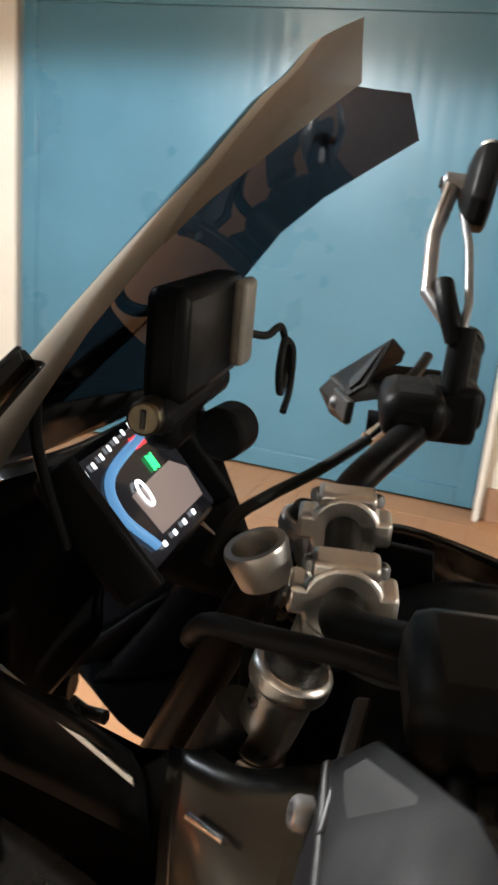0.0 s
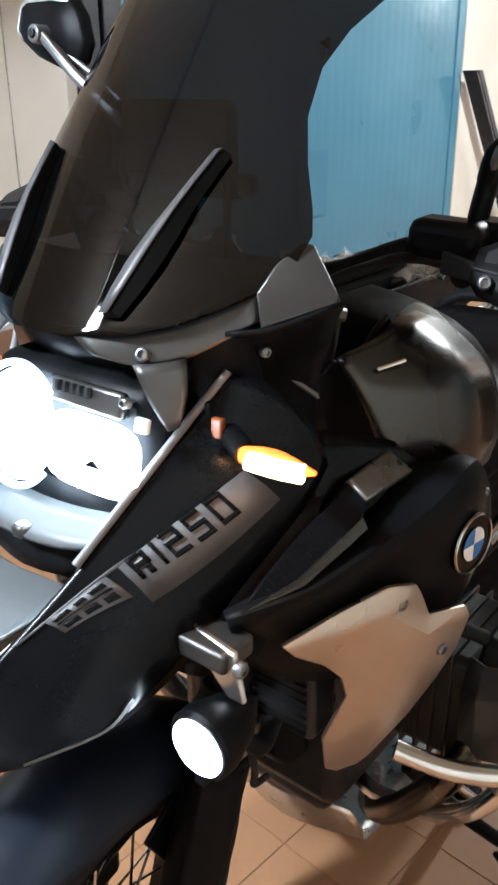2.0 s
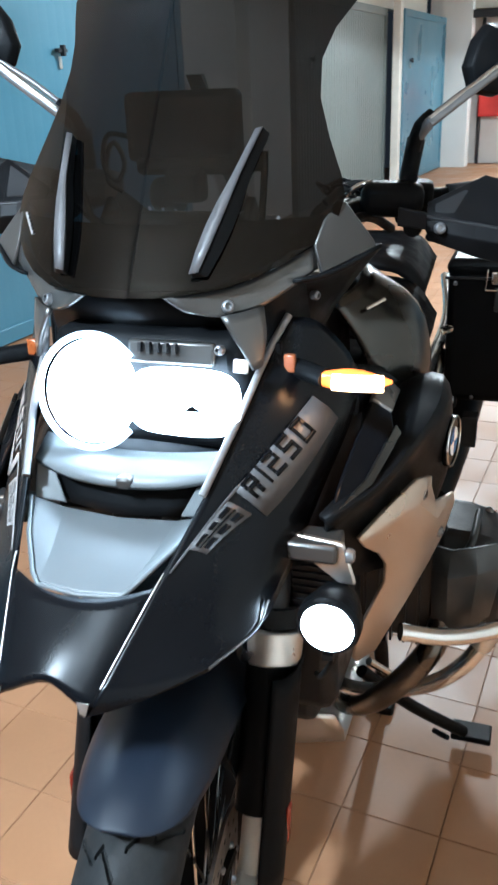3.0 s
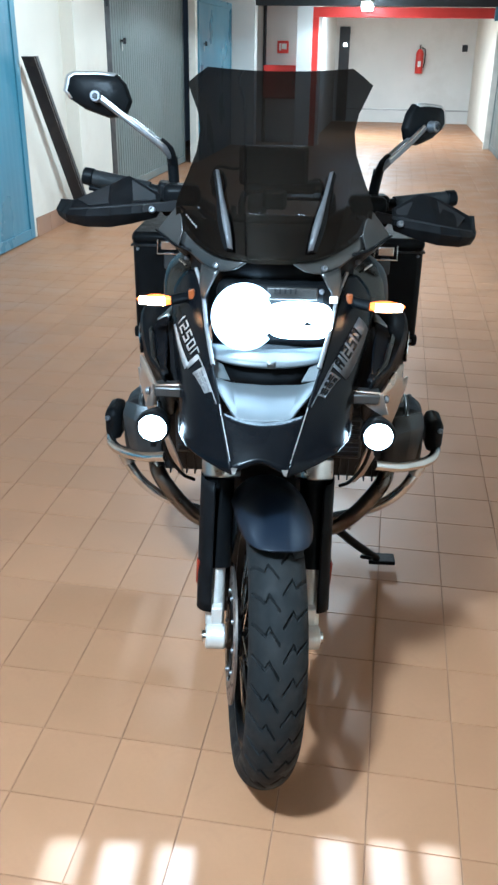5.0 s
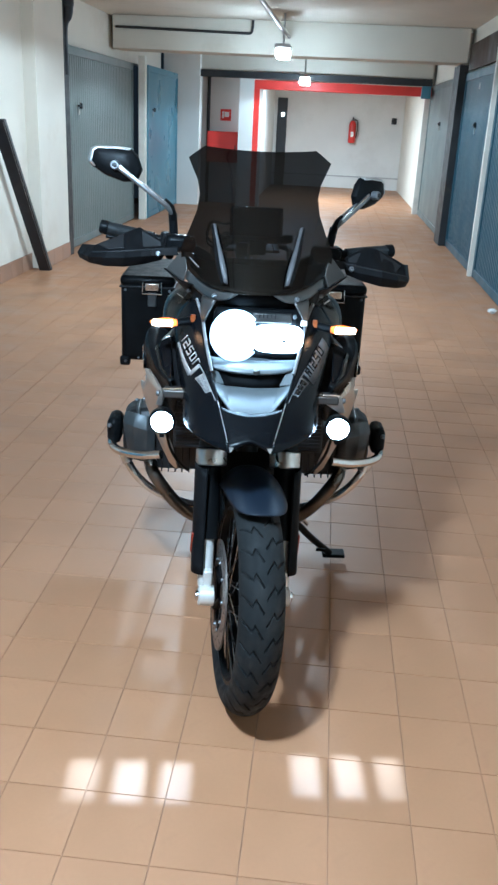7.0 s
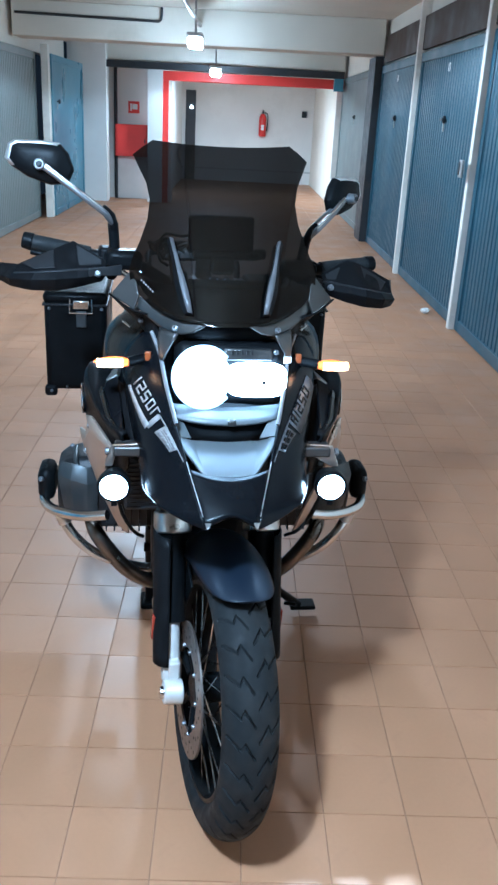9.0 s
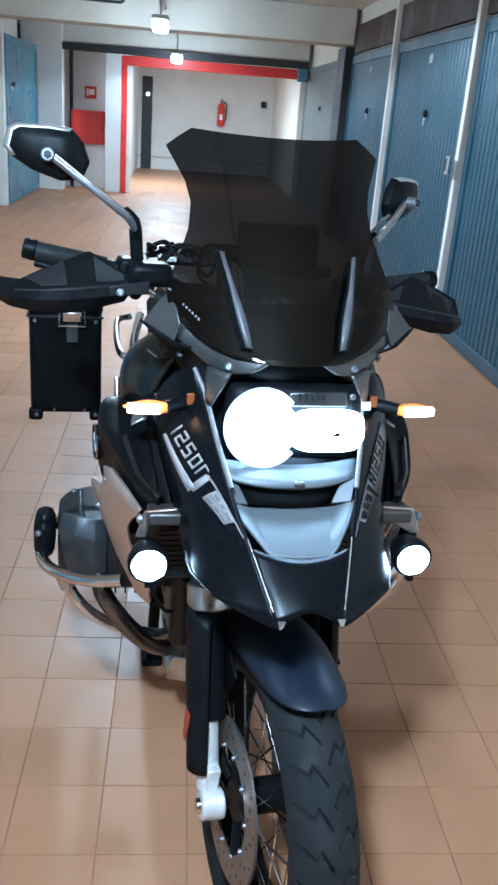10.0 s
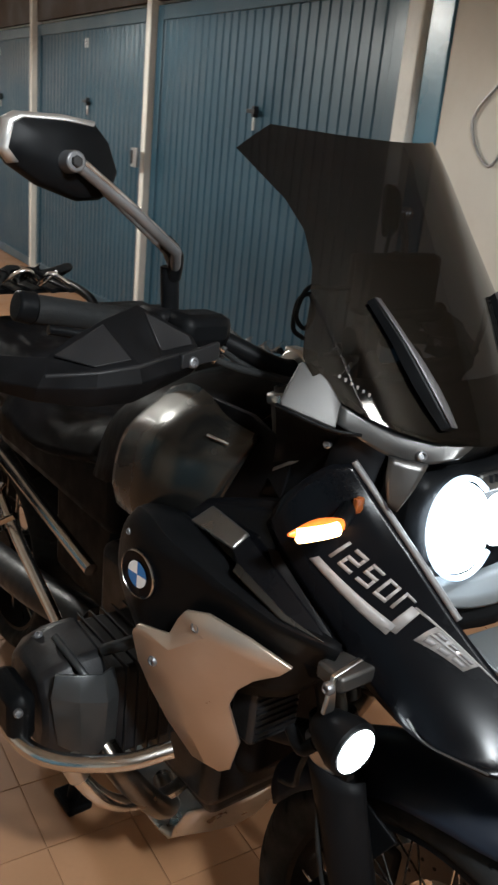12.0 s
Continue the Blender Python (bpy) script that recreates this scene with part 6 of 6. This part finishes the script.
# panniers
for s in (-1, 1):
    m = Matrix.Translation((-0.385, 1.40, 0.79) if s < 0 else (0.335, 1.40, 0.79))
    off, wide, inner = (-0.020, 0.21, 0.070) if s < 0 else (0.0, 0.25, 0.110)      # the right case is cut back inside
    pb = bp("pannier", turned(boxes((off, 0, 0, wide, 0.46, 0.32)), m), M_SATIN, "black aluminium pannier case with silver latch", bevel=0.02)
    bp("pannier_lid", turned(boxes((off, 0, 0.165, wide + 0.006, 0.466, 0.04)), m), M_SATIN, "", pb, bevel=0.016)
    bp("lid_edge", turned(boxes((off, 0, 0.142, wide + 0.010, 0.470, 0.006)), m), M_DARKENG, "", pb, bevel=0.002)
    bp("latch", turned(boxes((0, -0.238, 0.145, 0.055, 0.012, 0.030)), m), M_STEEL, "silver latch", pb, bevel=0.004)
    bp("latch_wire", turned(pipe([(-0.036, -0.24, 0.165), (-0.038, -0.244, 0.118), (0.038, -0.244, 0.118), (0.036, -0.24, 0.165)], r=0.003, steps=1), m), M_STEEL, "", pb)
    bp("latch_hook", turned(boxes((0, -0.236, 0.095, 0.034, 0.010, 0.055)), m), M_ENGINE, "", pb, bevel=0.003)
    for ax in (s * 0.110, -s * inner):
        bp("corner_cap", turned(boxes((ax, -0.222, -0.160, 0.042, 0.03, 0.04)), m), M_MATTE, "", pb, bevel=0.01)
        bolt(m @ Vector((ax * 0.97, -0.240, -0.158)), (0, -1, 0), 0.006, "rivet", pb)
        bolt(m @ Vector((ax * 0.97, -0.233, 0.13)), (0, -1, 0), 0.006, "rivet", pb)
        bolt(m @ Vector((ax * 0.5, -0.232, -0.145)), (0, -1, 0), 0.005, "rivet", pb)
    bp("pannier_carrier", pipe(flip([(0.20, 1.18, 0.80), (0.245, 1.22, 0.82), (0.245, 1.58, 0.82), (0.20, 1.58, 0.84)], s), flip([(0.20, 1.24, 0.70), (0.245, 1.24, 0.62), (0.245, 1.56, 0.62)], s), r=0.011), M_STEEL, "", pb)

# centre stand and side stand
cs = bp("centre_stand", pipe([(-0.15, 0.66, 0.36), (-0.150, 0.74, 0.20), (-0.150, 0.785, 0.022)], [(0.15, 0.66, 0.36), (0.150, 0.74, 0.20), (0.150, 0.785, 0.022)], [(-0.17, 0.69, 0.27), (0.17, 0.69, 0.27)], r=0.016, steps=3), M_SATIN, "black centre stand, lowered")
for s in (-1, 1):
    bp("stand_foot", boxes((s * 0.150, 0.79, 0.010, 0.060, 0.085, 0.020)), M_SATIN, "", cs, bevel=0.006)
ss = bp("side_stand", pipe([(0.15, 0.52, 0.30), (0.24, 0.60, 0.17), (0.340, 0.695, 0.045)], r=0.013, steps=3), M_SATIN, "black side stand, folded out")
bp("stand_foot", boxes((0.358, 0.710, 0.034, 0.085, 0.055, 0.014)), M_SATIN, "", ss, bevel=0.004)
bp("foot_lug", pipe([(0.285, 0.63, 0.09), (0.315, 0.60, 0.105)], r=0.006, steps=1), M_SATIN, "", ss)
bp("stand_spring", pipe([(0.16, 0.54, 0.31), (0.24, 0.62, 0.20)], r=0.008, steps=1), M_STEEL, "", ss)
bp("silencer", pipe([(0.20, 1.05, 0.42), (0.23, 1.25, 0.50), (0.25, 1.50, 0.58)], r=0.055), M_SATIN, "black exhaust silencer")


# ---- floor: ground slab with terracotta tiles ----
slab("floor", [ext(UA - 0.2, UR + 0.2, V0 - 0.2, VE + 0.2, -0.2, -0.0025)], M_GROUT, "terracotta tiled garage floor", bevel=0)
floor = bpy.data.objects["floor"]
TU, TV, TS, TG = 0.079, -0.330, 0.2, 0.0008


def tile_rows(bm, u, v, tilt=0.0):
    h, c = TS / 2 - TG, 0.0010
    low = [bm.verts.new((u + a * h, v + b * h, -0.003)) for a, b in ((-1, -1), (1, -1), (1, 1), (-1, 1))]
    top = [bm.verts.new((u + a * (h - c), v + b * (h - c), tilt * a)) for a, b in ((-1, -1), (1, -1), (1, 1), (-1, 1))]
    bm.faces.new(top)
    for k in range(4):
        bm.faces.new((low[k], low[(k + 1) % 4], top[(k + 1) % 4], top[k]))


shared = []
for k in range(4):
    bm = bmesh.new()
    tile_rows(bm, 0, 0, (-0.00012, 0.0, 0.0001, 0.00015)[k])
    me = bpy.data.meshes.new("tile")
    bm.to_mesh(me)
    bm.free()
    me.materials.append(M_TILE)
    shared.append(me)
verts, faces = [], []
near, rng = 0, random.Random(5)
for i in range(-18, 10):
    for j in range(-74, 103):
        u, v = TU + (i + 0.5) * TS, TV + (j + 0.5) * TS
        if not (UA - 0.02 < u < UR + 0.1 and V0 < v < VE):
            continue
        if -1.0 < u < 1.0 and -1.0 < v < 1.85 and near < 300:
            ob = new("tile", shared[rng.randrange(4)])
            ob.parent, ob.matrix_parent_inverse = floor, GM.inverted()
            ob.matrix_world = GM @ pose(u, v, 0, 0, 0, 90 * rng.randrange(4))
            near += 1
            continue
        h, c, n = TS / 2 - TG, 0.0010, len(verts)
        d = rng.choice((-0.0001, 0.0, 0.0001))
        corner = ((-1, -1), (1, -1), (1, 1), (-1, 1))
        verts += [(u + a * h, v + b * h, -0.003) for a, b in corner] + [(u + a * (h - c), v + b * (h - c), d * a) for a, b in corner]
        faces += [(n + 4, n + 5, n + 6, n + 7)] + [(n + k, n + (k + 1) % 4, n + 4 + (k + 1) % 4, n + 4 + k) for k in range(4)]
me = bpy.data.meshes.new("far_tiles")
me.from_pydata(verts, [], faces)
me.materials.append(M_TILE)
ob = new("far_tiles", me)
ob.parent, ob.matrix_parent_inverse = floor, GM.inverted()
ob.matrix_world = GM
tagged(ob, "square terracotta floor tiles further off", "", "", "stuff")
